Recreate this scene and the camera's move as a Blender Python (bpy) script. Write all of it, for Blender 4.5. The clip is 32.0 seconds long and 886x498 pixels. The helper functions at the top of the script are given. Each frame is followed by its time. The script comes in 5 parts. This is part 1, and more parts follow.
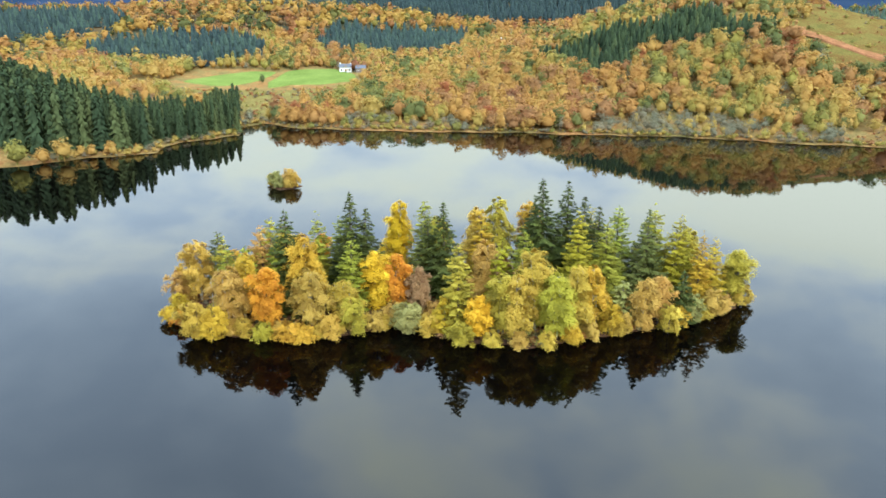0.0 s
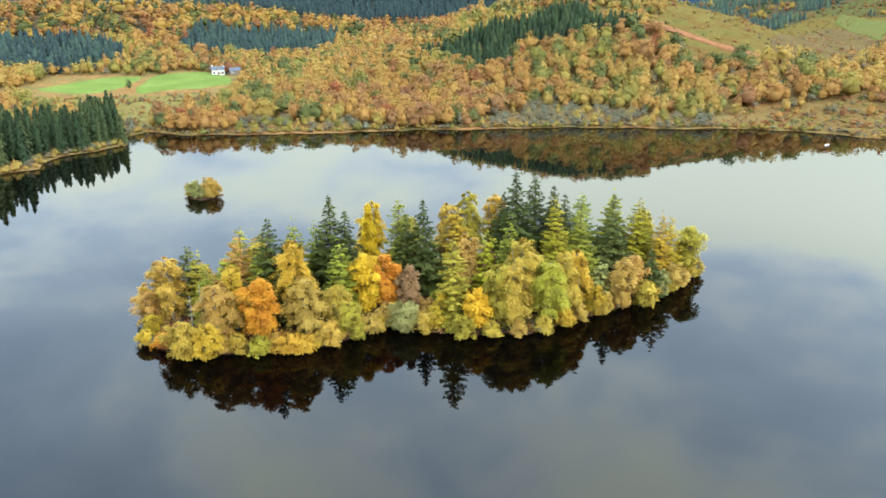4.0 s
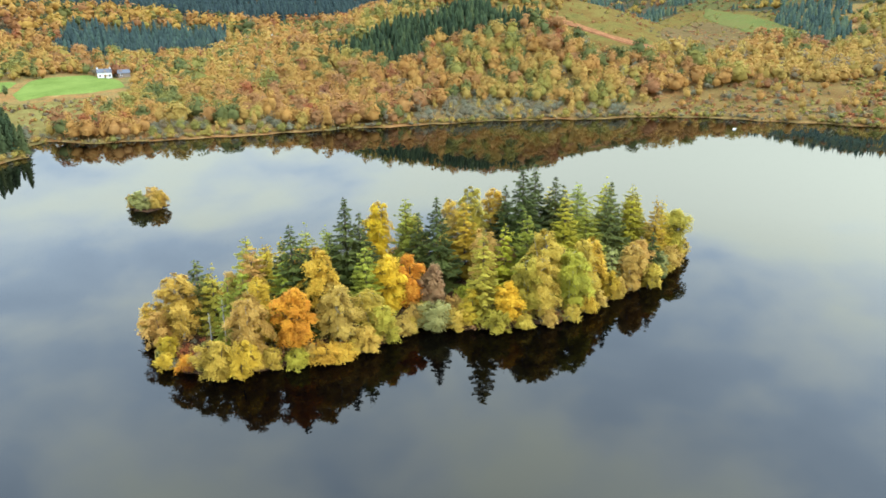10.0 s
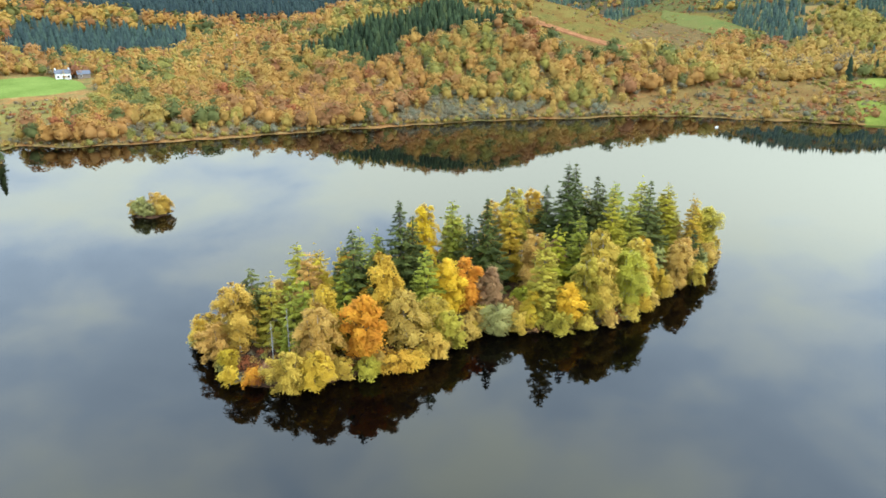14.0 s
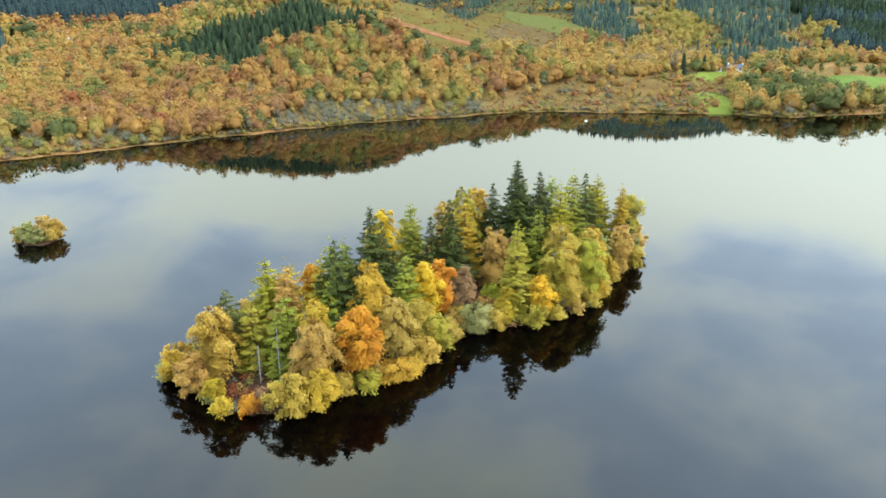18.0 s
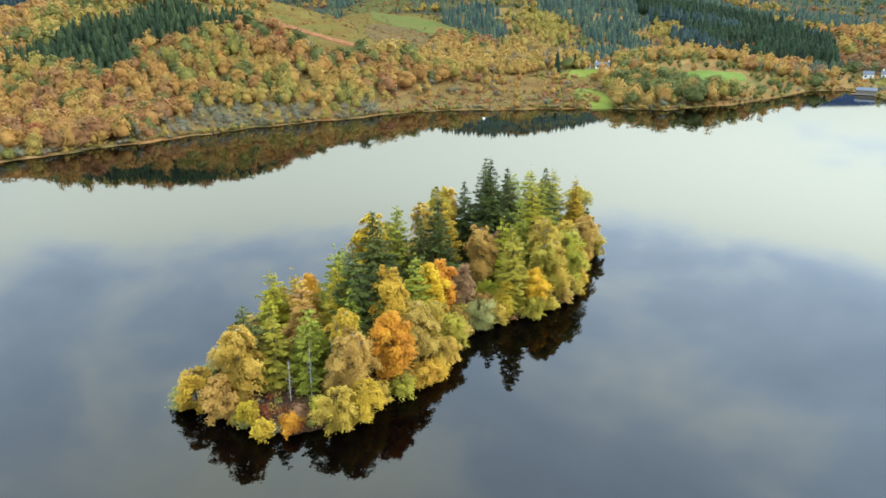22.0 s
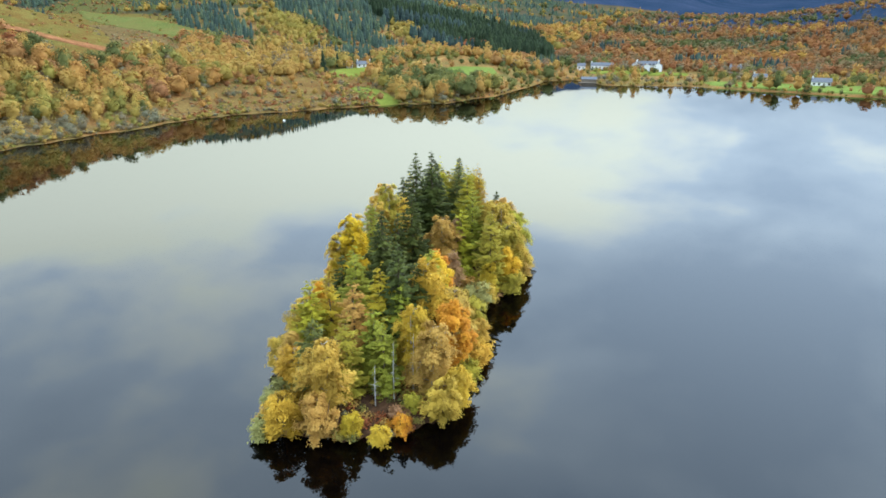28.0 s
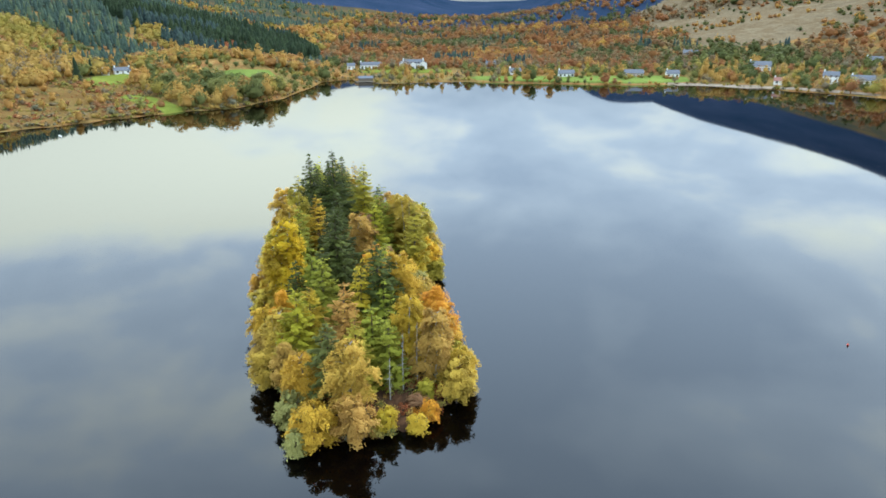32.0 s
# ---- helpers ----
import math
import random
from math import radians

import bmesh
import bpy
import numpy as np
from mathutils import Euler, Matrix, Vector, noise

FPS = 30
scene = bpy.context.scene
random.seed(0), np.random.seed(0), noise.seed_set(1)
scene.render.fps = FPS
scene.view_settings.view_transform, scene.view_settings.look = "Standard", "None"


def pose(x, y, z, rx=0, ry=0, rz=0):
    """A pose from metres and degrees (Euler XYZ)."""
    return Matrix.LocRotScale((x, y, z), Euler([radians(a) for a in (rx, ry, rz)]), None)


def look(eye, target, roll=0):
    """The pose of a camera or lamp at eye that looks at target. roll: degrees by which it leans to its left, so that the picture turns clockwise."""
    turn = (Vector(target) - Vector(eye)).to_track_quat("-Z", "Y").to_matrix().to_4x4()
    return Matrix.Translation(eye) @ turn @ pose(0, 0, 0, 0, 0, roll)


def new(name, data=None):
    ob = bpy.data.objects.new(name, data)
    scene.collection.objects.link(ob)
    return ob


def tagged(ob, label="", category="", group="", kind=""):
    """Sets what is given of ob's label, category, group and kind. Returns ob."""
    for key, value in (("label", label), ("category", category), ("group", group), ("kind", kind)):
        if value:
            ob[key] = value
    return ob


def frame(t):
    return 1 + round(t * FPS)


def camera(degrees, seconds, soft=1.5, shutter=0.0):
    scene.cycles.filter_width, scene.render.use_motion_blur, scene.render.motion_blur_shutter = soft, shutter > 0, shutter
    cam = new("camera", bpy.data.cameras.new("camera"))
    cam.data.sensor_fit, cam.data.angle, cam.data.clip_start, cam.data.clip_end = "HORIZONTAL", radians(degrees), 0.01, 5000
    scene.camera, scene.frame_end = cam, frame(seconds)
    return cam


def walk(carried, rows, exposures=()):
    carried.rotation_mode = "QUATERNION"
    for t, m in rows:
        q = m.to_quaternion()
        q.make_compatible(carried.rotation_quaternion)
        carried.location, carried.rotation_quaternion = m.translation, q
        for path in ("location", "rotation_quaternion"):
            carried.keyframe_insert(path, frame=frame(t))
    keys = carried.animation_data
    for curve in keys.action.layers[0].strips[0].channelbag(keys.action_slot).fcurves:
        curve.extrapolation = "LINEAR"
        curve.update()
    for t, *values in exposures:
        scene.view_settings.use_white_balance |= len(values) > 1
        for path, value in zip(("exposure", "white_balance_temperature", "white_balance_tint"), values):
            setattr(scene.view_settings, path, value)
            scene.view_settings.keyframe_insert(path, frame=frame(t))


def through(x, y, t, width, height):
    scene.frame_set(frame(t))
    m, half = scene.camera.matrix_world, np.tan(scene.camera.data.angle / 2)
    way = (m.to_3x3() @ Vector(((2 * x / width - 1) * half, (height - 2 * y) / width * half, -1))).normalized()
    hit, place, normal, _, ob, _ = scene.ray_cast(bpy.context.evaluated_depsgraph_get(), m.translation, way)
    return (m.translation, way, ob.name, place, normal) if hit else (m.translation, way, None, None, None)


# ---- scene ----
cam = camera(66.10, 32.0, soft=1.6)
PATH = [
    (0.0, -0.00, -88.00, 48.00, 71.294, -0.122, 7.015),
    (0.5, -2.83, -88.23, 47.78, 71.322, 0.028, 4.762),
    (1.0, -5.59, -88.53, 47.71, 71.369, 0.203, 2.817),
    (1.5, -8.23, -88.85, 47.75, 71.365, 0.280, 1.094),
    (2.0, -10.79, -89.18, 47.87, 71.331, 0.366, -0.612),
    (2.5, -13.24, -89.47, 48.01, 71.284, 0.414, -1.928),
    (3.0, -15.62, -89.72, 48.14, 71.242, 0.501, -3.003),
    (3.5, -17.90, -89.88, 48.14, 71.192, 0.455, -4.032),
    (5.5, -26.10, -89.10, 48.04, 71.036, 0.838, -8.530),
    (6.0, -27.99, -88.79, 48.00, 70.997, 0.890, -9.667),
    (6.5, -29.81, -88.43, 47.99, 70.956, 0.901, -10.695),
    (7.0, -31.60, -88.06, 48.00, 70.927, 0.934, -11.581),
    (7.5, -33.36, -87.68, 48.02, 70.903, 0.886, -12.258),
    (8.0, -35.13, -87.23, 48.05, 70.860, 0.916, -13.074),
    (8.5, -36.90, -86.68, 48.04, 70.836, 0.883, -13.833),
    (9.0, -38.69, -86.05, 47.99, 70.841, 0.776, -14.852),
    (9.5, -40.41, -85.46, 47.98, 70.837, 0.812, -15.315),
    (10.0, -42.17, -84.81, 47.98, 70.815, 0.864, -15.480),
    (10.5, -43.98, -84.08, 47.99, 70.800, 0.797, -15.650),
    (11.0, -45.86, -83.31, 47.98, 70.782, 0.828, -15.897),
    (11.5, -47.77, -82.51, 47.95, 70.787, 0.765, -16.236),
    (12.0, -49.71, -81.66, 47.93, 70.785, 0.782, -16.614),
    (12.5, -51.67, -80.73, 47.92, 70.777, 0.734, -17.233),
    (13.0, -53.72, -79.72, 47.92, 70.776, 0.714, -17.873),
    (13.5, -55.83, -78.66, 47.89, 70.798, 0.632, -18.746),
    (14.0, -57.96, -77.61, 47.86, 70.798, 0.620, -19.821),
    (14.5, -60.05, -76.56, 47.89, 70.787, 0.614, -21.271),
    (16.5, -68.81, -72.25, 48.15, 70.706, 0.626, -27.772),
    (17.0, -70.99, -71.05, 48.23, 70.688, 0.595, -29.549),
    (17.5, -73.12, -69.78, 48.30, 70.669, 0.532, -31.327),
    (18.0, -75.24, -68.43, 48.30, 70.690, 0.628, -33.284),
    (18.5, -77.32, -67.02, 48.27, 70.695, 0.635, -34.864),
    (19.0, -79.46, -65.51, 48.24, 70.682, 0.718, -36.453),
    (19.5, -81.51, -63.90, 48.31, 70.693, 0.513, -37.957),
    (20.0, -83.61, -62.24, 48.36, 70.685, 0.507, -39.451),
    (20.5, -85.73, -60.53, 48.41, 70.693, 0.423, -40.798),
    (21.0, -87.92, -58.73, 48.44, 70.669, 0.477, -42.294),
    (21.5, -90.14, -56.85, 48.50, 70.640, 0.441, -43.815),
    (22.0, -92.45, -54.84, 48.56, 70.603, 0.438, -45.524),
    (22.5, -94.80, -52.68, 48.63, 70.582, 0.376, -47.168),
    (23.0, -97.18, -50.35, 48.67, 70.573, 0.358, -48.913),
    (23.5, -99.56, -47.88, 48.66, 70.553, 0.211, -50.519),
    (24.0, -101.97, -45.28, 48.60, 70.537, 0.203, -52.302),
    (24.5, -104.34, -42.62, 48.60, 70.564, 0.173, -53.963),
    (26.5, -113.53, -31.06, 48.81, 70.467, 0.147, -60.795),
    (27.0, -115.53, -27.78, 48.72, 70.486, 0.156, -63.634),
    (27.5, -117.38, -24.47, 48.65, 70.500, 0.070, -66.523),
    (28.0, -119.13, -21.09, 48.57, 70.533, 0.141, -69.625),
    (28.5, -120.75, -17.54, 48.49, 70.573, 0.175, -72.739),
    (29.0, -122.22, -13.91, 48.33, 70.597, 0.133, -76.076),
    (29.5, -123.50, -10.31, 48.12, 70.597, -0.011, -79.214),
    (30.0, -124.61, -6.68, 47.91, 70.634, 0.109, -82.051),
    (30.5, -125.59, -3.03, 47.77, 70.656, 0.067, -84.555),
    (31.0, -126.47, 0.66, 47.71, 70.652, 0.109, -86.868),
    (31.5, -127.21, 4.31, 47.78, 70.619, 0.064, -88.901),
    (32.0, -127.84, 7.98, 47.99, 70.619, 0.152, -91.234),
]
walk(cam, [(t, pose(*p)) for t, *p in PATH], [(0.0, 1.06), (6.0, 1.02), (12.0, 0.98), (18.0, 0.9), (23.0, 0.82), (28.0, 0.76), (32.0, 0.72)])

# ---- light ----
SUN_BEARING, SUN_HEIGHT = radians(148), radians(38)
sun_way = Vector((math.sin(SUN_BEARING) * math.cos(SUN_HEIGHT), math.cos(SUN_BEARING) * math.cos(SUN_HEIGHT), math.sin(SUN_HEIGHT)))
sun_data = bpy.data.lights.new("sun", "SUN")
sun_data.energy, sun_data.angle, sun_data.color = 1.1, radians(20), (1.0, 0.96, 0.9)
sun = new("sun", sun_data)
sun.matrix_world = look((0, 0, 0), tuple(-sun_way))


def link(tree, a, b):
    tree.links.new(a, b)


def ramp_node(nt, fac, stops):
    r = nt.nodes.new("ShaderNodeValToRGB")
    els = r.color_ramp.elements
    while len(els) < len(stops):
        els.new(0.5)
    for e, (p, c) in zip(els, stops):
        e.position, e.color = p, (*c, 1)
    link(nt, fac, r.inputs[0])
    return r


def noise_node(nt, scale, detail=4, vector=None, rough=0.55):
    n = nt.nodes.new("ShaderNodeTexNoise")
    n.inputs["Scale"].default_value, n.inputs["Detail"].default_value = scale, detail
    n.inputs["Roughness"].default_value = rough
    if vector is not None:
        link(nt, vector, n.inputs["Vector"])
    return n


def mix_node(nt, fac, a, b, mode="MIX"):
    m = nt.nodes.new("ShaderNodeMix")
    m.data_type, m.blend_type = "RGBA", mode
    for value, socket in ((fac, m.inputs["Factor"]), (a, m.inputs["A"]), (b, m.inputs["B"])):
        if isinstance(value, bpy.types.NodeSocket):
            link(nt, value, socket)
        elif isinstance(value, tuple):
            socket.default_value = (*value, 1)
        else:
            socket.default_value = value
    return m.outputs["Result"]


def make_world():
    world = bpy.data.worlds.new("overcast_sky")
    scene.world = world
    world.use_nodes = True
    nt = world.node_tree
    nt.nodes.clear()
    out = nt.nodes.new("ShaderNodeOutputWorld")
    back = nt.nodes.new("ShaderNodeBackground")
    back.inputs["Strength"].default_value = 0.1
    sky = nt.nodes.new("ShaderNodeTexSky")
    sky.sky_type, sky.sun_disc = "NISHITA", False
    sky.sun_elevation, sky.sun_rotation = SUN_HEIGHT, SUN_BEARING
    way = nt.nodes.new("ShaderNodeTexCoord").outputs["Generated"]

    def calc(kind, a, b, clamp=False):
        n = nt.nodes.new("ShaderNodeMath")
        n.operation, n.use_clamp = kind, clamp
        for k, v in enumerate((a, b)):
            if isinstance(v, bpy.types.NodeSocket):
                link(nt, v, n.inputs[k])
            else:
                n.inputs[k].default_value = v
        return n.outputs[0]

    def towards(bearing, rise=0.0):
        n = nt.nodes.new("ShaderNodeVectorMath")
        n.operation = "DOT_PRODUCT"
        link(nt, way, n.inputs[0])
        c = math.cos(radians(rise))
        n.inputs[1].default_value = (math.sin(radians(bearing)) * c, math.cos(radians(bearing)) * c, math.sin(radians(rise)))
        return n.outputs["Value"]

    def spread(value, a, b, lo, hi):
        n = nt.nodes.new("ShaderNodeMapRange")
        n.interpolation_type = "SMOOTHSTEP"
        for key, v in zip(("From Min", "From Max", "To Min", "To Max"), (a, b, lo, hi)):
            n.inputs[key].default_value = v
        link(nt, value, n.inputs["Value"])
        return n.outputs[0]

    sep = nt.nodes.new("ShaderNodeSeparateXYZ")
    link(nt, way, sep.inputs[0])
    up = calc("MAXIMUM", sep.outputs["Z"], 0.0)
    # clouds lie on a flat deck: direction divided by its height
    div = nt.nodes.new("ShaderNodeVectorMath")
    div.operation = "DIVIDE"
    link(nt, way, div.inputs[0])
    link(nt, calc("ADD", up, 0.2), div.inputs[1])
    banks = noise_node(nt, 1.7, 4, div.outputs[0], 0.5)
    banks.inputs["Distortion"].default_value = 0.35
    wisps = noise_node(nt, 4.6, 5, div.outputs[0], 0.55)
    cloud = calc("ADD", calc("ADD", calc("MULTIPLY", banks.outputs["Fac"], 1.35), calc("MULTIPLY", wisps.outputs["Fac"], 0.4)), -0.38)
    # pale thin cloud low in the north and north-east, one wide bright break there, a grey bank in the east
    low = spread(up, 0.19, 0.38, 0.21, -0.02)
    north = spread(towards(20), 0.35, 0.8, -0.12, 0.0)
    gap = calc("MULTIPLY", spread(towards(48), 0.72, 0.9, 0.0, 0.42), spread(up, 0.24, 0.33, 1.0, 0.0))
    bank = spread(towards(102, 19), 0.93, 0.99, 0.0, -0.14)
    west = spread(towards(-60, 25), 0.75, 0.98, 0.0, -0.08)
    high = spread(towards(42, 42), 0.86, 0.985, 0.0, 0.16)
    fac = cloud
    for extra in (low, north, gap, bank, west, high):
        fac = calc("ADD", fac, extra)
    ramp = ramp_node(nt, fac, [(0.2, (5.7, 7.7, 10.1)), (0.46, (7.4, 9.6, 11.9)), (0.6, (9.9, 11.8, 12.7)), (0.76, (11.7, 13.4, 12.4)), (0.88, (12.1, 13.6, 12.1))])
    # an overcast sky is dimmest at the horizon
    glow = ramp_node(nt, up, [(0.0, (0.14,) * 3), (0.04, (0.3,) * 3), (0.11, (0.54,) * 3), (0.165, (0.84,) * 3), (0.216, (1.1,) * 3), (0.26, (1.32,) * 3), (0.36, (1.66,) * 3), (0.48, (2.15,) * 3), (0.62, (2.6,) * 3), (0.85, (1.7,) * 3)])
    lit = nt.nodes.new("ShaderNodeVectorMath")
    lit.operation = "MULTIPLY"
    link(nt, ramp.outputs[0], lit.inputs[0])
    # the east and south-east are lighter high up than the north-west
    tilt = nt.nodes.new("ShaderNodeVectorMath")
    tilt.operation = "SCALE"
    link(nt, glow.outputs[0], tilt.inputs[0])
    link(nt, spread(towards(118, 10), 0.0, 0.95, 0.88, 1.3), tilt.inputs["Scale"])
    link(nt, tilt.outputs[0], lit.inputs[1])
    link(nt, mix_node(nt, 0.9, sky.outputs[0], lit.outputs[0]), back.inputs["Color"])
    link(nt, back.outputs[0], out.inputs[0])


make_world()


# ---- materials ----
def base_material(name, roughness=0.8, specular=0.2):
    m = bpy.data.materials.new(name)
    m.use_nodes = True
    nt = m.node_tree
    b = nt.nodes["Principled BSDF"]
    b.inputs["Roughness"].default_value = roughness
    b.inputs["Specular IOR Level"].default_value = specular
    return m, nt, b


def world_place(nt):
    return nt.nodes.new("ShaderNodeNewGeometry").outputs["Position"]


def leaf_shader(nt, b, colour, through=0.3):
    """Leaves let some light through."""
    link(nt, colour, b.inputs["Base Color"])
    tr = nt.nodes.new("ShaderNodeBsdfTranslucent")
    link(nt, colour, tr.inputs["Color"])
    mx = nt.nodes.new("ShaderNodeMixShader")
    mx.inputs[0].default_value = through
    link(nt, b.outputs[0], mx.inputs[1])
    link(nt, tr.outputs[0], mx.inputs[2])
    link(nt, mx.outputs[0], nt.nodes["Material Output"].inputs[0])


def leaf_material(name, dark, mid, light, through=0.14):
    m, nt, b = base_material(name, 0.75, 0.15)
    geo = nt.nodes.new("ShaderNodeNewGeometry")
    per_leaf = ramp_node(nt, geo.outputs["Random Per Island"], [(0.0, tuple((a + b) / 2 for a, b in zip(dark, mid))), (0.45, mid), (1.0, light)])
    patches = noise_node(nt, 0.45, 3, geo.outputs["Position"])
    shade = ramp_node(nt, patches.outputs["Fac"], [(0.35, dark), (0.5, mid), (0.68, light)])
    c = mix_node(nt, 0.62, per_leaf.outputs[0], shade.outputs[0])
    info = nt.nodes.new("ShaderNodeObjectInfo")
    hsv = nt.nodes.new("ShaderNodeHueSaturation")
    hue = nt.nodes.new("ShaderNodeMapRange")
    hue.inputs["To Min"].default_value, hue.inputs["To Max"].default_value = 0.488, 0.512
    link(nt, info.outputs["Random"], hue.inputs["Value"])
    link(nt, hue.outputs[0], hsv.inputs["Hue"])
    link(nt, c, hsv.inputs["Color"])
    leaf_shader(nt, b, hsv.outputs[0], through)
    return m


LEAVES = {
    "gold": leaf_material("golden_leaves", (0.245, 0.13, 0.0121), (0.508, 0.289, 0.0262), (0.659, 0.41, 0.0486)),
    "yellow": leaf_material("yellow_leaves", (0.343, 0.194, 0.00755), (0.555, 0.334, 0.0125), (0.653, 0.443, 0.0284)),
    "amber": leaf_material("amber_leaves", (0.323, 0.15, 0.0078), (0.627, 0.34, 0.0182), (0.76, 0.47, 0.039)),
    "lime": leaf_material("yellow_green_leaves", (0.148, 0.121, 0.0131), (0.361, 0.29, 0.029), (0.505, 0.411, 0.0545)),
    "straw": leaf_material("straw_coloured_leaves", (0.221, 0.14, 0.0164), (0.451, 0.296, 0.0375), (0.608, 0.415, 0.0682)),
    "tan": leaf_material("tan_brown_leaves", (0.225, 0.123, 0.0243), (0.442, 0.257, 0.05), (0.583, 0.367, 0.0821)),
    "orange": leaf_material("orange_leaves", (0.31, 0.108, 0.00772), (0.546, 0.217, 0.0155), (0.674, 0.352, 0.0309)),
    "rust": leaf_material("rust_leaves", (0.162, 0.072, 0.0319), (0.307, 0.16, 0.0683), (0.404, 0.24, 0.109)),
    "grey": leaf_material("grey_green_leaves", (0.13, 0.12, 0.035), (0.27, 0.245, 0.07), (0.4, 0.36, 0.115)),
    "larch_green": leaf_material("pale_green_needles", (0.095, 0.103, 0.0102), (0.247, 0.249, 0.0238), (0.389, 0.38, 0.0493)),
    "larch_yellow": leaf_material("yellowing_needles", (0.157, 0.131, 0.00952), (0.344, 0.294, 0.019), (0.479, 0.413, 0.0382)),
    "larch_orange": leaf_material("orange_needles", (0.222, 0.132, 0.0106), (0.444, 0.29, 0.0198), (0.554, 0.405, 0.0396)),
    "spruce": leaf_material("dark_spruce_needles", (0.02, 0.026, 0.005), (0.052, 0.062, 0.011), (0.12, 0.13, 0.026), 0.08),
    "pine": leaf_material("olive_pine_needles", (0.05, 0.055, 0.012), (0.115, 0.12, 0.026), (0.2, 0.195, 0.052), 0.15),
}


def bark_material(name, dark, light):
    m, nt, b = base_material(name, 0.9, 0.1)
    place = world_place(nt)
    n = noise_node(nt, 3.0, 5, place)
    r = ramp_node(nt, n.outputs["Fac"], [(0.3, dark), (0.7, light)])
    link(nt, r.outputs[0], b.inputs["Base Color"])
    bump = nt.nodes.new("ShaderNodeBump")
    bump.inputs["Strength"].default_value, bump.inputs["Distance"].default_value = 0.6, 0.05
    link(nt, n.outputs["Fac"], bump.inputs["Height"])
    link(nt, bump.outputs[0], b.inputs["Normal"])
    return m


BARK = bark_material("brown_bark", (0.05, 0.035, 0.025), (0.17, 0.13, 0.1))
PALE_BARK = bark_material("pale_grey_bark", (0.16, 0.14, 0.11), (0.5, 0.46, 0.4))


def tone_material(name, stops, through=0.2):
    """Leaves of a whole wood: each tree carries its own tone."""
    m, nt, b = base_material(name, 0.8, 0.1)
    tone = nt.nodes.new("ShaderNodeAttribute")
    tone.attribute_name = "tone"
    geo = nt.nodes.new("ShaderNodeNewGeometry")
    jit = nt.nodes.new("ShaderNodeMath")
    jit.operation = "MULTIPLY_ADD"
    link(nt, geo.outputs["Random Per Island"], jit.inputs[0])
    jit.inputs[1].default_value = 0.03
    link(nt, tone.outputs["Fac"], jit.inputs[2])
    r = ramp_node(nt, jit.outputs[0], stops)
    n = noise_node(nt, 0.3, 3, geo.outputs["Position"])
    v = nt.nodes.new("ShaderNodeMapRange")
    v.inputs["From Min"].default_value, v.inputs["From Max"].default_value = 0.3, 0.7
    v.inputs["To Min"].default_value, v.inputs["To Max"].default_value = 0.78, 1.2
    link(nt, n.outputs["Fac"], v.inputs["Value"])
    hsv = nt.nodes.new("ShaderNodeHueSaturation")
    link(nt, v.outputs[0], hsv.inputs["Value"])
    link(nt, r.outputs[0], hsv.inputs["Color"])
    leaf_shader(nt, b, hsv.outputs[0], through)
    return m


WOOD_TONES = tone_material("autumn_wood_leaves", [
    (0.0, (0.0746, 0.0959, 0.0327)), (0.14, (0.163, 0.163, 0.049)), (0.28, (0.308, 0.254, 0.0545)), (0.42, (0.43, 0.273, 0.0709)),
    (0.56, (0.43, 0.225, 0.06)), (0.7, (0.316, 0.158, 0.0654)), (0.82, (0.308, 0.0911, 0.0327)), (0.9, (0.223, 0.163, 0.0924)), (1.0, (0.187, 0.178, 0.109))], 0.32)
# russet and bare birch wood, its tones also dulled to stand in for haze
FAR_TONES = tone_material("hazed_birch_and_russet_scrub", [
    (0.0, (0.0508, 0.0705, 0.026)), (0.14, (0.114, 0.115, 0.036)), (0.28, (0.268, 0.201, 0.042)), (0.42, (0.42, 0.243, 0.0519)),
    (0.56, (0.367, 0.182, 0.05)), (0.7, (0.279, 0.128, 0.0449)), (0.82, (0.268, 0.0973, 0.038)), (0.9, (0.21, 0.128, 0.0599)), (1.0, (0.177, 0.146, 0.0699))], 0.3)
# conifer needle ramp lightened and blued, so distance haze sits in the base colour
HAZED_CONIFER_TONES = tone_material("haze_blued_plantation_needles", [
    (0.0, (0.022, 0.036, 0.036)), (0.4, (0.034, 0.054, 0.046)), (0.75, (0.055, 0.085, 0.058)), (1.0, (0.09, 0.115, 0.058))], 0.1)
CONIFER_TONES = tone_material("plantation_needles", [
    (0.0, (0.0163, 0.0271, 0.0134)), (0.4, (0.0293, 0.0463, 0.0208)), (0.75, (0.0488, 0.0702, 0.0281)), (1.0, (0.0814, 0.0973, 0.0337))], 0.1)


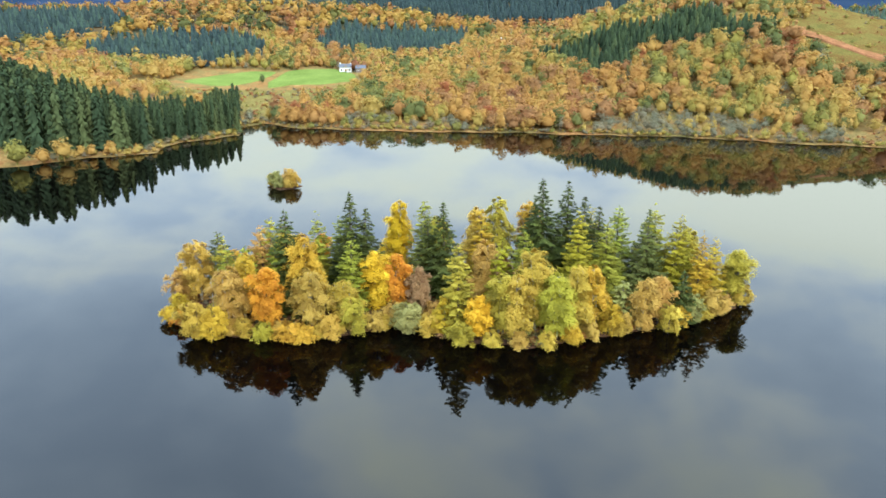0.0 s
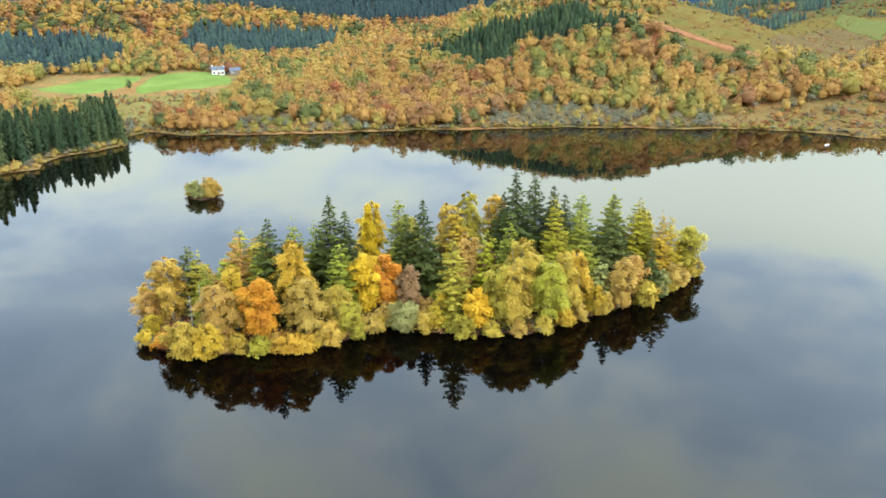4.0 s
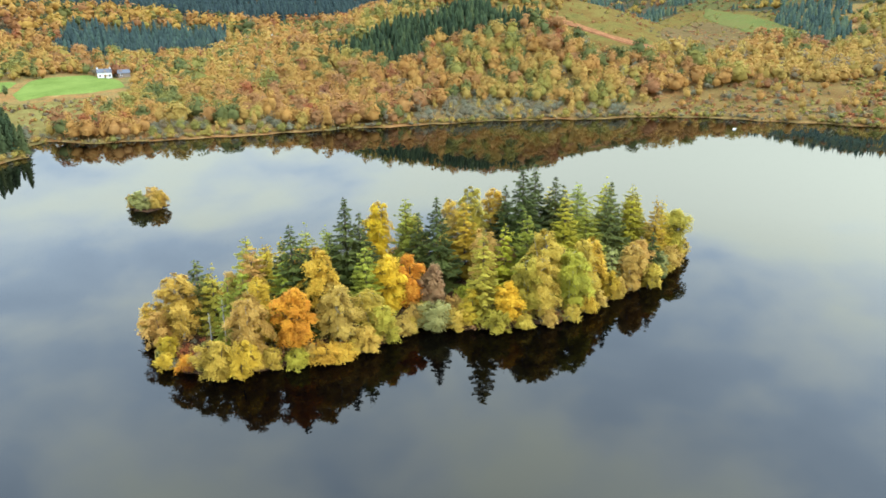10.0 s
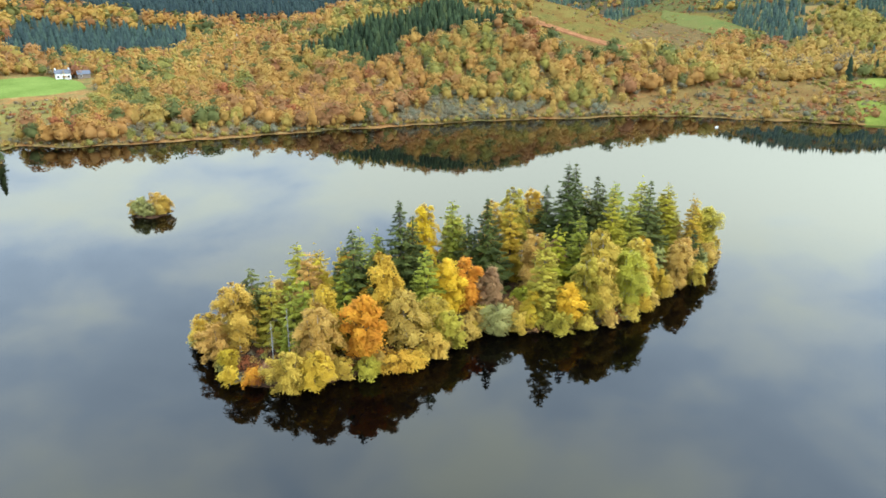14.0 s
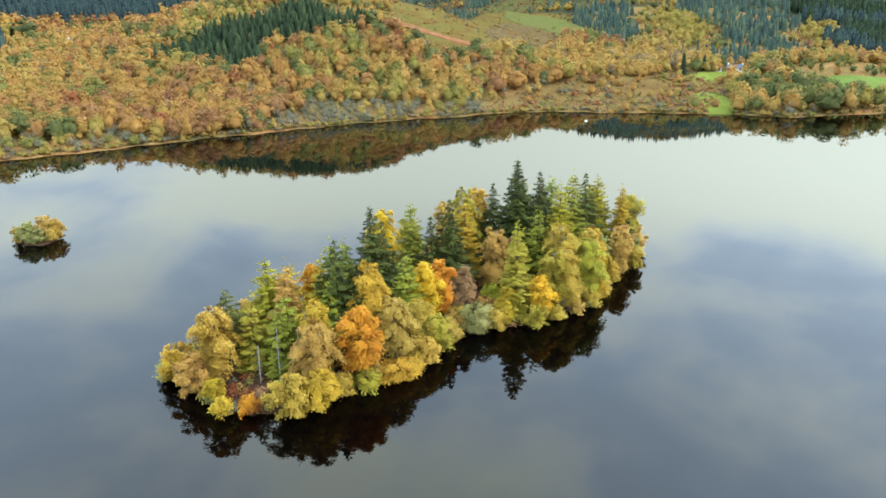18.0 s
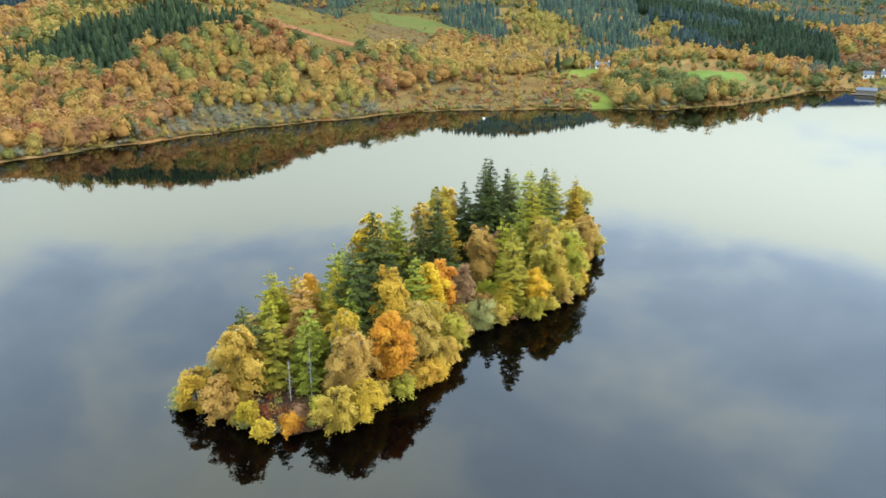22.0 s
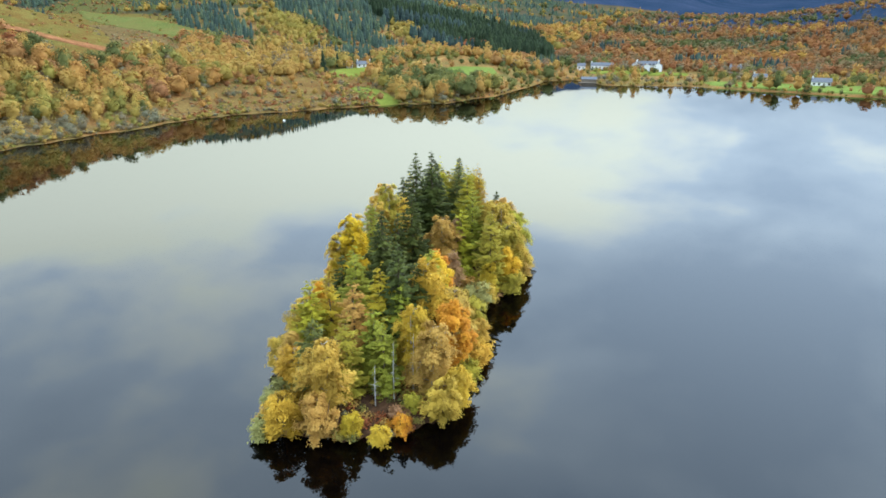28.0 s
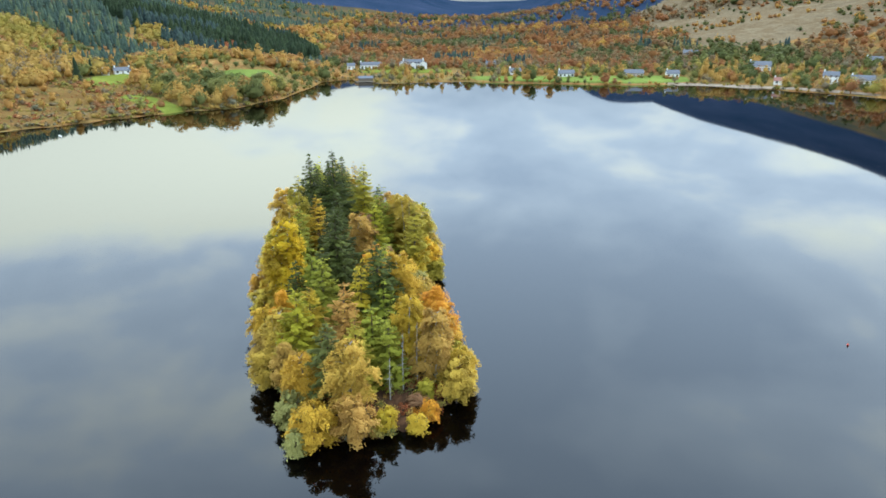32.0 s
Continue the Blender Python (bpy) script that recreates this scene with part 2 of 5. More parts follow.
def ground_material():
    m, nt, b = base_material("moor_grass_and_bracken", 0.95, 0.0)
    place = world_place(nt)
    n1 = noise_node(nt, 0.012, 5, place, 0.6)
    n2 = noise_node(nt, 0.09, 5, place, 0.65)
    n3 = noise_node(nt, 0.9, 4, place, 0.7)
    broad = ramp_node(nt, n1.outputs["Fac"], [(0.3, (0.1, 0.1, 0.035)), (0.46, (0.17, 0.115, 0.045)), (0.56, (0.19, 0.09, 0.035)), (0.7, (0.14, 0.13, 0.04))])
    tufts = ramp_node(nt, n2.outputs["Fac"], [(0.36, (0.08, 0.08, 0.028)), (0.48, (0.2, 0.14, 0.05)), (0.56, (0.24, 0.1, 0.035)), (0.68, (0.3, 0.24, 0.09))])
    c = mix_node(nt, 0.55, broad.outputs[0], tufts.outputs[0])
    fine = ramp_node(nt, n3.outputs["Fac"], [(0.3, (0.7, 0.7, 0.7)), (0.7, (1.55, 1.55, 1.5))])
    c = mix_node(nt, 1.0, c, fine.outputs[0], "MULTIPLY")
    link(nt, c, b.inputs["Base Color"])
    bump = nt.nodes.new("ShaderNodeBump")
    bump.inputs["Strength"].default_value, bump.inputs["Distance"].default_value = 0.8, 0.5
    link(nt, n3.outputs["Fac"], bump.inputs["Height"])
    link(nt, bump.outputs[0], b.inputs["Normal"])
    return m


def patch_material(name, low, high, scale=0.15):
    m, nt, b = base_material(name, 0.95, 0.0)
    place = world_place(nt)
    n = noise_node(nt, scale, 6, place, 0.65)
    r = ramp_node(nt, n.outputs["Fac"], [(0.3, low), (0.7, high)])
    f = noise_node(nt, 2.0, 3, place)
    fine = ramp_node(nt, f.outputs["Fac"], [(0.3, (0.75, 0.75, 0.75)), (0.7, (1.15, 1.15, 1.15))])
    link(nt, mix_node(nt, 1.0, r.outputs[0], fine.outputs[0], "MULTIPLY"), b.inputs["Base Color"])
    bump = nt.nodes.new("ShaderNodeBump")
    bump.inputs["Strength"].default_value, bump.inputs["Distance"].default_value = 0.5, 0.2
    link(nt, f.outputs["Fac"], bump.inputs["Height"])
    link(nt, bump.outputs[0], b.inputs["Normal"])
    return m


def rough_cover(name, colours, broad=0.035, tufty=0.3):
    """Open hill ground: patches of several growths, broken up by tussocks."""
    m, nt, b = base_material(name, 0.95, 0.0)
    place = world_place(nt)
    n1 = noise_node(nt, broad, 6, place, 0.65)
    n2 = noise_node(nt, tufty, 5, place, 0.7)
    spread = [0.34, 0.44, 0.52, 0.6, 0.7]
    patches = ramp_node(nt, n1.outputs["Fac"], list(zip(spread, colours)))
    tussocks = ramp_node(nt, n2.outputs["Fac"], list(zip(spread, colours[::-1])))
    c = mix_node(nt, 0.45, patches.outputs[0], tussocks.outputs[0])
    f = noise_node(nt, 1.4, 4, place, 0.7)
    fine = ramp_node(nt, f.outputs["Fac"], [(0.3, (0.6, 0.6, 0.6)), (0.7, (1.25, 1.25, 1.25))])
    link(nt, mix_node(nt, 1.0, c, fine.outputs[0], "MULTIPLY"), b.inputs["Base Color"])
    bump = nt.nodes.new("ShaderNodeBump")
    bump.inputs["Strength"].default_value, bump.inputs["Distance"].default_value = 0.9, 0.6
    link(nt, n2.outputs["Fac"], bump.inputs["Height"])
    link(nt, bump.outputs[0], b.inputs["Normal"])
    return m


def water_material():
    m, nt, b = base_material("still_peaty_water", 0.02, 0.5)
    b.inputs["Base Color"].default_value = (0.0008, 0.0006, 0.0005, 1)
    b.inputs["IOR"].default_value = 1.333
    place = world_place(nt)
    n = noise_node(nt, 0.7, 3, place)
    w = noise_node(nt, 0.05, 2, place)
    bump = nt.nodes.new("ShaderNodeBump")
    bump.inputs["Strength"].default_value, bump.inputs["Distance"].default_value = 0.12, 0.03
    both = nt.nodes.new("ShaderNodeMath")
    both.operation = "MULTIPLY"
    link(nt, n.outputs["Fac"], both.inputs[0])
    link(nt, w.outputs["Fac"], both.inputs[1])
    link(nt, both.outputs[0], bump.inputs["Height"])
    link(nt, bump.outputs[0], b.inputs["Normal"])
    return m


def hill_material():
    """Far slopes: heather, dark plantations, russet bracken and pale grass in patches."""
    m, nt, b = base_material("heather_and_forest_slopes", 0.95, 0.0)
    place = world_place(nt)
    n1 = noise_node(nt, 0.0035, 6, place, 0.62)
    n2 = noise_node(nt, 0.016, 6, place, 0.7)
    broad = ramp_node(nt, n1.outputs["Fac"], [(0.34, (0.026, 0.05, 0.036)), (0.45, (0.055, 0.064, 0.032)), (0.54, (0.1, 0.062, 0.032)), (0.66, (0.034, 0.058, 0.042))])
    patches = ramp_node(nt, n2.outputs["Fac"], [(0.38, (0.012, 0.028, 0.026)), (0.47, (0.03, 0.05, 0.036)), (0.56, (0.12, 0.07, 0.03)), (0.7, (0.1, 0.1, 0.05))])
    slopes = mix_node(nt, 0.5, broad.outputs[0], patches.outputs[0])
    link(nt, slopes, b.inputs["Base Color"])
    return m


# blue of haze and cloud shadow put into the far mountains' colour
HAZE_BLUE = patch_material("haze_blue_mountain_slopes", (0.01, 0.026, 0.05), (0.034, 0.048, 0.082), 0.007)
GROUND = ground_material()
HILL_COVER = hill_material()
PALE_GRASS = rough_cover("pale_hill_grass", [(0.1, 0.072, 0.045), (0.19, 0.145, 0.09), (0.13, 0.085, 0.045), (0.21, 0.165, 0.105), (0.15, 0.11, 0.06)], 0.02, 0.12)
GRAVEL = patch_material("pale_shore_gravel", (0.2, 0.15, 0.11), (0.34, 0.27, 0.2), 0.4)
FIELD = patch_material("mown_green_pasture", (0.115, 0.155, 0.034), (0.18, 0.225, 0.055), 0.05)
LAWN = patch_material("rough_green_lawn", (0.11, 0.13, 0.022), (0.2, 0.22, 0.045), 0.08)
MEADOW = rough_cover("pale_marsh_grass", [(0.13, 0.1, 0.03), (0.2, 0.16, 0.05), (0.15, 0.09, 0.03), (0.22, 0.19, 0.06), (0.15, 0.15, 0.045)], 0.06, 0.5)
HILL_PASTURE = rough_cover("rough_hill_pasture", [(0.05, 0.068, 0.022), (0.085, 0.1, 0.03), (0.12, 0.075, 0.03), (0.075, 0.1, 0.03), (0.14, 0.12, 0.04)])
ROUGH_GRASS = rough_cover("rough_hill_grass", [(0.08, 0.1, 0.028), (0.12, 0.135, 0.036), (0.15, 0.12, 0.04), (0.1, 0.13, 0.035), (0.17, 0.15, 0.05)])
BRACKEN_COVER = rough_cover("olive_and_orange_bracken", [(0.07, 0.075, 0.02), (0.15, 0.125, 0.035), (0.13, 0.065, 0.02), (0.18, 0.14, 0.04), (0.085, 0.085, 0.022)])
MOOR_COVER = rough_cover("orange_moor_grass", [(0.11, 0.055, 0.02), (0.16, 0.085, 0.03), (0.2, 0.135, 0.045), (0.12, 0.06, 0.022), (0.21, 0.16, 0.055)])
BRASH = rough_cover("brown_felled_slope", [(0.075, 0.06, 0.022), (0.12, 0.075, 0.03), (0.17, 0.115, 0.05), (0.1, 0.06, 0.025), (0.13, 0.115, 0.035)], 0.05, 0.4)
TRACK = patch_material("red_earth_track", (0.17, 0.075, 0.032), (0.34, 0.15, 0.07), 0.25)
PEAT = patch_material("rusty_leaf_litter", (0.035, 0.022, 0.015), (0.12, 0.06, 0.03), 0.5)
WATER = water_material()


# ---- mesh helpers ----
def mesh_of(name, verts, tris, materials, tone=None, smooth=None, normals=None):
    me = bpy.data.meshes.new(name)
    verts, tris = np.asarray(verts, np.float32), np.asarray(tris, np.int32)
    me.vertices.add(len(verts))
    me.vertices.foreach_set("co", verts.ravel())
    me.loops.add(tris.size)
    me.loops.foreach_set("vertex_index", tris.ravel())
    me.polygons.add(len(tris))
    me.polygons.foreach_set("loop_start", np.arange(0, tris.size, tris.shape[1], dtype=np.int32))
    if smooth is not None:
        me.polygons.foreach_set("use_smooth", np.broadcast_to(np.asarray(smooth, bool), len(tris)).copy())
    for m in materials:
        me.materials.append(m)
    if tone is not None:
        me.attributes.new("tone", "FLOAT", "POINT").data.foreach_set("value", np.asarray(tone, np.float32))
    if normals is not None:
        me.polygons.foreach_set("use_smooth", np.ones(len(tris), bool))
        me.attributes.new("custom_normal", "FLOAT_VECTOR", "POINT").data.foreach_set("vector", np.asarray(normals, np.float32).ravel())
    me.update(calc_edges=True)
    return me


def child(name, me, parent, label=""):
    ob = new(name, me)
    ob.parent = parent
    return tagged(ob, label)


def part(name, bm, material, parent, label=""):
    me = bpy.data.meshes.new(name)
    bm.to_mesh(me)
    bm.free()
    me.materials.append(material)
    return child(name, me, parent, label)


# ---- lie of the land ----
HUB = (0.0, 40.0)
NORTH_SHORE = [(-175, 118), (-149, 142), (-138, 151), (-140, 172), (-122, 193), (-131, 212), (-126, 231), (-106, 215), (-63, 213), (-32, 214), (24, 214), (67, 214), (107, 204), (149, 196), (186, 162), (213, 137)]
EAST_SHORE = [(231, 108), (270, 91), (330, 84), (366, 84), (381, 66), (352, 40), (360, 0), (361, -23), (345, -56), (341, -86), (332, -119), (334, -170), (300, -210), (255, -249)]
FAR_SHORE = [(160, -330), (20, -390), (-140, -400), (-290, -330), (-350, -190), (-320, -40), (-255, 55)]


def shore_table():
    pts = NORTH_SHORE + EAST_SHORE + FAR_SHORE
    ang = np.array([math.atan2(y - HUB[1], x - HUB[0]) for x, y in pts])
    rad = np.array([math.hypot(x - HUB[0], y - HUB[1]) for x, y in pts])
    order = np.argsort(ang)
    return ang[order], rad[order]


SHORE_A, SHORE_R = shore_table()


def ripple(x, y, scale, seed=0.0):
    """Cheap smooth noise from crossed waves, about -1 to 1."""
    x, y = x / scale + seed, y / scale + 1.7 * seed
    return (np.sin(x + 1.3 * np.sin(0.7 * y + seed)) + np.sin(0.8 * y - 0.6 * x + 1.1 * np.sin(0.9 * x)) + np.sin(1.7 * x + 1.1 * y + 2) * 0.6 + np.sin(2.3 * y - 1.9 * x + 1.4 * np.sin(1.3 * x)) * 0.4) / 3


def shore_radius(a):
    return np.interp(a, SHORE_A, SHORE_R, period=2 * np.pi) + 1.2 * np.sin(37 * a) + 0.8 * np.sin(83 * a + 1)


def inland(x, y):
    """Metres beyond the waterline, negative on the lake."""
    x, y = np.asarray(x, float), np.asarray(y, float)
    dx, dy = x - HUB[0], y - HUB[1]
    return np.hypot(dx, dy) - shore_radius(np.arctan2(dy, dx))


def smooth_step(v, a, b):
    t = np.clip((v - a) / (b - a), 0, 1)
    return t * t * (3 - 2 * t)


# x, y, height, reach along, reach across, turn
HILLS = [
    (168, 392, 44, 72, 85, 10), (55, 370, 15, 70, 65, 0), (75, 480, 22, 100, 70, 30), (-83, 830, 42, 150, 90, 0), (90, 900, 40, 160, 100, 0),
    (-250, 640, 36, 130, 110, -20), (-560, 640, 40, 200, 160, 0), (520, -380, 26, 130, 110, -50), (310, 125, 3, 40, 25, -20), (350, 145, 11, 30, 26, 0), (-255, 195, 9, 75, 70, 0),
    (485, 395, 38, 125, 120, 0), (40, 650, 18, 110, 80, 0),
]
MOUNTAINS = [(840, 780, 100, 280, 250, 40), (1000, -1080, 288, 400, 385, 0), (480, -600, 40, 150, 150, 0), (1700, 900, 150, 600, 400, 0), (1110, -470, 42, 150, 150, 0)]


def height(x, y):
    x, y = np.asarray(x, float), np.asarray(y, float)
    d = inland(x, y)
    r = np.hypot(x, y)
    land = 0.9 * (1 - np.exp(-np.maximum(d, 0) / 5)) + 0.016 * np.maximum(d, 0)
    hills = np.zeros_like(d)
    for k, (hx, hy, a, u, v, turn) in enumerate(HILLS + MOUNTAINS):
        c, s = math.cos(radians(turn)), math.sin(radians(turn))
        p, q = (x - hx) * c + (y - hy) * s, -(x - hx) * s + (y - hy) * c
        rise = a * np.exp(-0.5 * ((p / u) ** 2 + (q / v) ** 2))
        hills += rise if k < len(HILLS) else rise * smooth_step(d, 60, 620)
    rough = (1.0 * ripple(x, y, 14) + 2.4 * ripple(x, y, 45, 2.0)) * smooth_step(d, 30, 220) + 5 * ripple(x, y, 120, 4.0) * smooth_step(d, 150, 500)
    bearing = np.degrees(np.arctan2(y, x))
    gap = np.exp(-0.5 * ((bearing + 5) / 6.0) ** 4)
    rim = smooth_step(r, 1300, 3200) * (240 + 80 * ripple(x, y, 420, 1.0) + 40 * ripple(x, y, 150, 3.0)) * (1 - 0.88 * gap)
    out = land + (hills + rough * 0.8) * smooth_step(d, 0, 90) + rim
    return np.where(d < 0, np.maximum(0.22 * d, -5.0), out)


# ---- the lake and the land round it ----
def build_ground():
    n_a = 640
    a = np.linspace(-np.pi, np.pi, n_a, endpoint=False)
    rs = shore_radius(a)
    steps = np.concatenate([[-60, -25, -8, -3, -1, 0, 1, 2.5, 5, 9], np.arange(14, 120, 6), np.arange(120, 420, 10), np.geomspace(420, 4300, 46)])
    rr = rs[None, :] + steps[:, None]
    x, y = HUB[0] + rr * np.cos(a), HUB[1] + rr * np.sin(a)
    z = height(x, y)
    v = np.stack([x, y, z], -1).reshape(-1, 3)
    i, j = np.meshgrid(np.arange(len(steps) - 1), np.arange(n_a), indexing="ij")
    k = (j + 1) % n_a
    q = np.stack([i * n_a + j, (i + 1) * n_a + j, (i + 1) * n_a + k, i * n_a + k], -1).reshape(-1, 4)
    # the lake bed closes the sheet
    hub = len(v)
    v = np.vstack([v, [[HUB[0], HUB[1], -6.0]]])
    me = mesh_of("ground", v, q, [GROUND, HILL_COVER, HAZE_BLUE], smooth=True)
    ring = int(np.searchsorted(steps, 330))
    # haze-blue colour from 500 m inland in the south, from 1100 m elsewhere
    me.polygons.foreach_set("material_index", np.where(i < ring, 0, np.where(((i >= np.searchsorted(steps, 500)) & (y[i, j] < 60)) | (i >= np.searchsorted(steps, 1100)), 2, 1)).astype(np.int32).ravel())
    bed = mesh_of("lake_bed", np.vstack([v[:n_a], v[hub:]]), np.stack([np.arange(n_a), (np.arange(n_a) + 1) % n_a, np.full(n_a, n_a)], -1), [GROUND], smooth=True)
    tagged(new("ground", me), "autumn moor grass and rusty bracken rolling up to hills", "ground", kind="structure")
    tagged(new("lake_bed", bed), "dark peaty bed under the still lake", "ground", kind="structure")


def build_water():
    n = 720
    a = np.linspace(-np.pi, np.pi, n, endpoint=False)
    r = shore_radius(a) + 2.0
    v = np.stack([HUB[0] + r * np.cos(a), HUB[1] + r * np.sin(a), np.zeros(n)], -1)
    v = np.vstack([v, [[HUB[0], HUB[1], 0]]])
    t = np.stack([np.arange(n), (np.arange(n) + 1) % n, np.full(n, n)], -1)
    tagged(new("water", mesh_of("water", v, t, [WATER], smooth=True)), "still dark lake mirroring cloud and trees", "lake", kind="structure")


def inside(poly, x, y):
    hit = False
    for (x1, y1), (x2, y2) in zip(poly, poly[1:] + poly[:1]):
        if (y1 > y) != (y2 > y) and x < (x2 - x1) * (y - y1) / (y2 - y1) + x1:
            hit = not hit
    return hit


def draped(name, poly, material, label, category, lift=0.25, cell=5.0):
    """A patch of land cover laid on the ground within an outline."""
    cx, cy = sum(p[0] for p in poly) / len(poly), sum(p[1] for p in poly) / len(poly)
    n = 72
    edge = []
    for i in range(n):
        f = i / n * len(poly)
        k, u = int(f), f - int(f)
        p, q = poly[k], poly[(k + 1) % len(poly)]
        edge.append((p[0] + (q[0] - p[0]) * u, p[1] + (q[1] - p[1]) * u))
    edge = np.array(edge)
    for _ in range(2):
        edge = (np.roll(edge, 1, 0) + 2 * edge + np.roll(edge, -1, 0)) / 4
    rings = 14
    verts = []
    for k in range(1, rings + 1):
        f = k / rings
        verts.append(np.array([cx, cy]) + (edge - [cx, cy]) * f)
    xy = np.vstack([[[cx, cy]]] + verts)
    fade = np.concatenate([[1.0], np.repeat([1.0] * (rings - 1) + [0.0], n)])
    z = height(xy[:, 0], xy[:, 1]) + lift * fade - 0.2 * (1 - fade)
    tris = [(0, 1 + j, 1 + (j + 1) % n) for j in range(n)]
    for k in range(rings - 1):
        for j in range(n):
            a, b = 1 + k * n + j, 1 + k * n + (j + 1) % n
            tris += [(a, a + n, b + n), (a, b + n, b)]
    return tagged(new(name, mesh_of(name, np.column_stack([xy, z]), tris, [material], smooth=True)), label, category, kind="structure")


build_ground()
build_water()
FIELD_WEST = [(-229, 349), (-221, 383), (-200, 403), (-181, 404), (-183, 372), (-191, 346), (-204, 341)]
FIELD_FARM = [(-163, 333), (-176, 367), (-176, 402), (-168, 411), (-144, 425), (-122, 398), (-114, 367), (-131, 351), (-154, 350)]
FIELD_EAST = [(302, 135), (300, 123), (312, 113), (331, 107), (339, 112), (323, 124), (311, 138)]
FIELD_COTTAGE = [(285, 212), (305, 216), (326, 202), (320, 190), (300, 179), (276, 196)]
FIELD_SLIP = [(211, 137), (222, 129), (246, 150), (262, 170), (250, 176), (232, 158)]
MARSH_NORTH = [(-138, 239), (-172, 240), (-228, 296), (-242, 338), (-210, 322), (-177, 324), (-149, 330), (-122, 340), (-116, 298), (-118, 256), (-126, 236)]
MARSH_EAST = [(125, 207), (160, 193), (190, 167), (213, 142), (223, 152), (202, 180), (167, 205), (137, 216)]
LAWN_EAST = [(366, -25), (352, -60), (346, -90), (338, -122), (342, -172), (364, -176), (372, -120), (378, -60), (384, -20)]
LAWN_HOTEL = [(412, 62), (425, 60), (432, 20), (428, -12), (414, -10), (408, 30)]
for poly, mat, label in (
        (FIELD_WEST, FIELD, "bright green pasture beyond the hedge"), (FIELD_FARM, FIELD, "bright green pasture below the white farmhouse"), (FIELD_EAST, FIELD, "bright green pasture behind the wooded headland"),
        (FIELD_COTTAGE, LAWN, "green lawn in front of the white cottage"), (FIELD_SLIP, LAWN, "green strip of grass running down to the shore"),
        (LAWN_EAST, FIELD, "rough green lawns along the village shore"), (LAWN_HOTEL, LAWN, "green lawn before the white hotel"),
        (MARSH_NORTH, MEADOW, "straw-coloured marsh grass behind the conifer point"), (MARSH_EAST, MEADOW, "pale rough grass flat beside the lake")):
    draped("marsh" if mat is MEADOW else "field", poly, mat, label, "marsh" if mat is MEADOW else "field", 0.25 if mat is MEADOW else 0.8)
draped("hill_grass", [(475, -225), (440, -262), (448, -300), (425, -335), (462, -380), (540, -425), (640, -425), (780, -390), (880, -335), (850, -265), (700, -238), (600, -255)], PALE_GRASS, "pale bleached grass on the open hillside", "hillside", 0.6)
HILL_MOOR = [(385, 615), (410, 540), (418, 440), (445, 372), (500, 410), (550, 452), (545, 520), (490, 605)]
draped("hill_pasture", HILL_MOOR, HILL_PASTURE, "rough tan grass and bracken high on the hill", "hillside", 0.6)
BRACKEN = [(138, 335), (146, 302), (156, 280), (187, 275), (240, 302), (330, 360), (400, 430), (420, 590), (300, 520), (173, 400)]
MOOR = [(125, 207), (156, 228), (205, 232), (256, 228), (305, 232), (290, 180), (213, 140), (160, 190)]
draped("bracken_slope", BRACKEN, BRACKEN_COVER, "olive and orange bracken on the open hill", "hillside", 0.7)
draped("moor", MOOR, MOOR_COVER, "orange and straw moor grass behind the shore", "moor", 0.6)
CLEARFELL = [(363, 500), (361, 446), (322, 368), (267, 304), (219, 281), (198, 292), (211, 318), (255, 370), (310, 450)]
GRASS_STRIP = [(332, 338), (326, 371), (345, 441), (386, 522), (418, 563), (388, 467), (362, 390), (352, 350)]
draped("cleared_slope", CLEARFELL, BRASH, "brown felled slope with rows of brash", "hillside", 1.1)
draped("hill_grass", GRASS_STRIP, ROUGH_GRASS, "green strip of rough grass on the hill", "hillside", 1.3)
draped("shore_track", [(336, -150), (330, -172), (316, -196), (300, -214), (284, -232), (262, -250), (266, -256), (290, -238), (306, -219), (322, -199), (337, -173), (343, -150)], GRAVEL, "pale gravel road along the village shore", "track", 0.3)
draped("track", [(137, 334), (150, 330), (162, 315), (172, 300), (184, 288), (196, 280), (204, 279), (196, 277), (183, 284), (170, 296), (159, 310), (147, 325), (136, 330)], TRACK, "red earth track across the bracken hill", "track", 1.5)


# ---- woods ----
def icosphere(level):
    bm = bmesh.new()
    bmesh.ops.create_icosphere(bm, subdivisions=level, radius=1.0)
    v = np.array([p.co[:] for p in bm.verts])
    t = np.array([[p.index for p in f.verts] for f in bm.faces])
    bm.free()
    return v, t


def leaf_tris(rng, centres, normals, size, long=1.0, along=None, jitter=0.4, lift=0.0):
    """Small leaf sprays, a triangle each, facing about along the normals, or pointing along a branch."""
    n = len(centres)
    nrm = normals + rng.normal(0, jitter, (n, 3)) + (0, 0, lift)
    nrm /= np.linalg.norm(nrm, axis=1, keepdims=True) + 1e-9
    u = np.cross(nrm, rng.normal(0, 1, (n, 3))) if along is None else along + rng.normal(0, 0.22, (n, 3))
    u -= nrm * np.sum(u * nrm, axis=1, keepdims=True)
    u /= np.linalg.norm(u, axis=1, keepdims=True) + 1e-9
    w = np.cross(nrm, u)
    s = (size * rng.uniform(0.6, 1.35, n))[:, None]
    v = np.stack([centres - u * s * 0.6 * long + w * s * 0.8, centres - u * s * 0.6 * long - w * s * 0.8, centres + u * s * 1.2 * long], 1).reshape(-1, 3)
    return v, np.arange(3 * n).reshape(-1, 3)


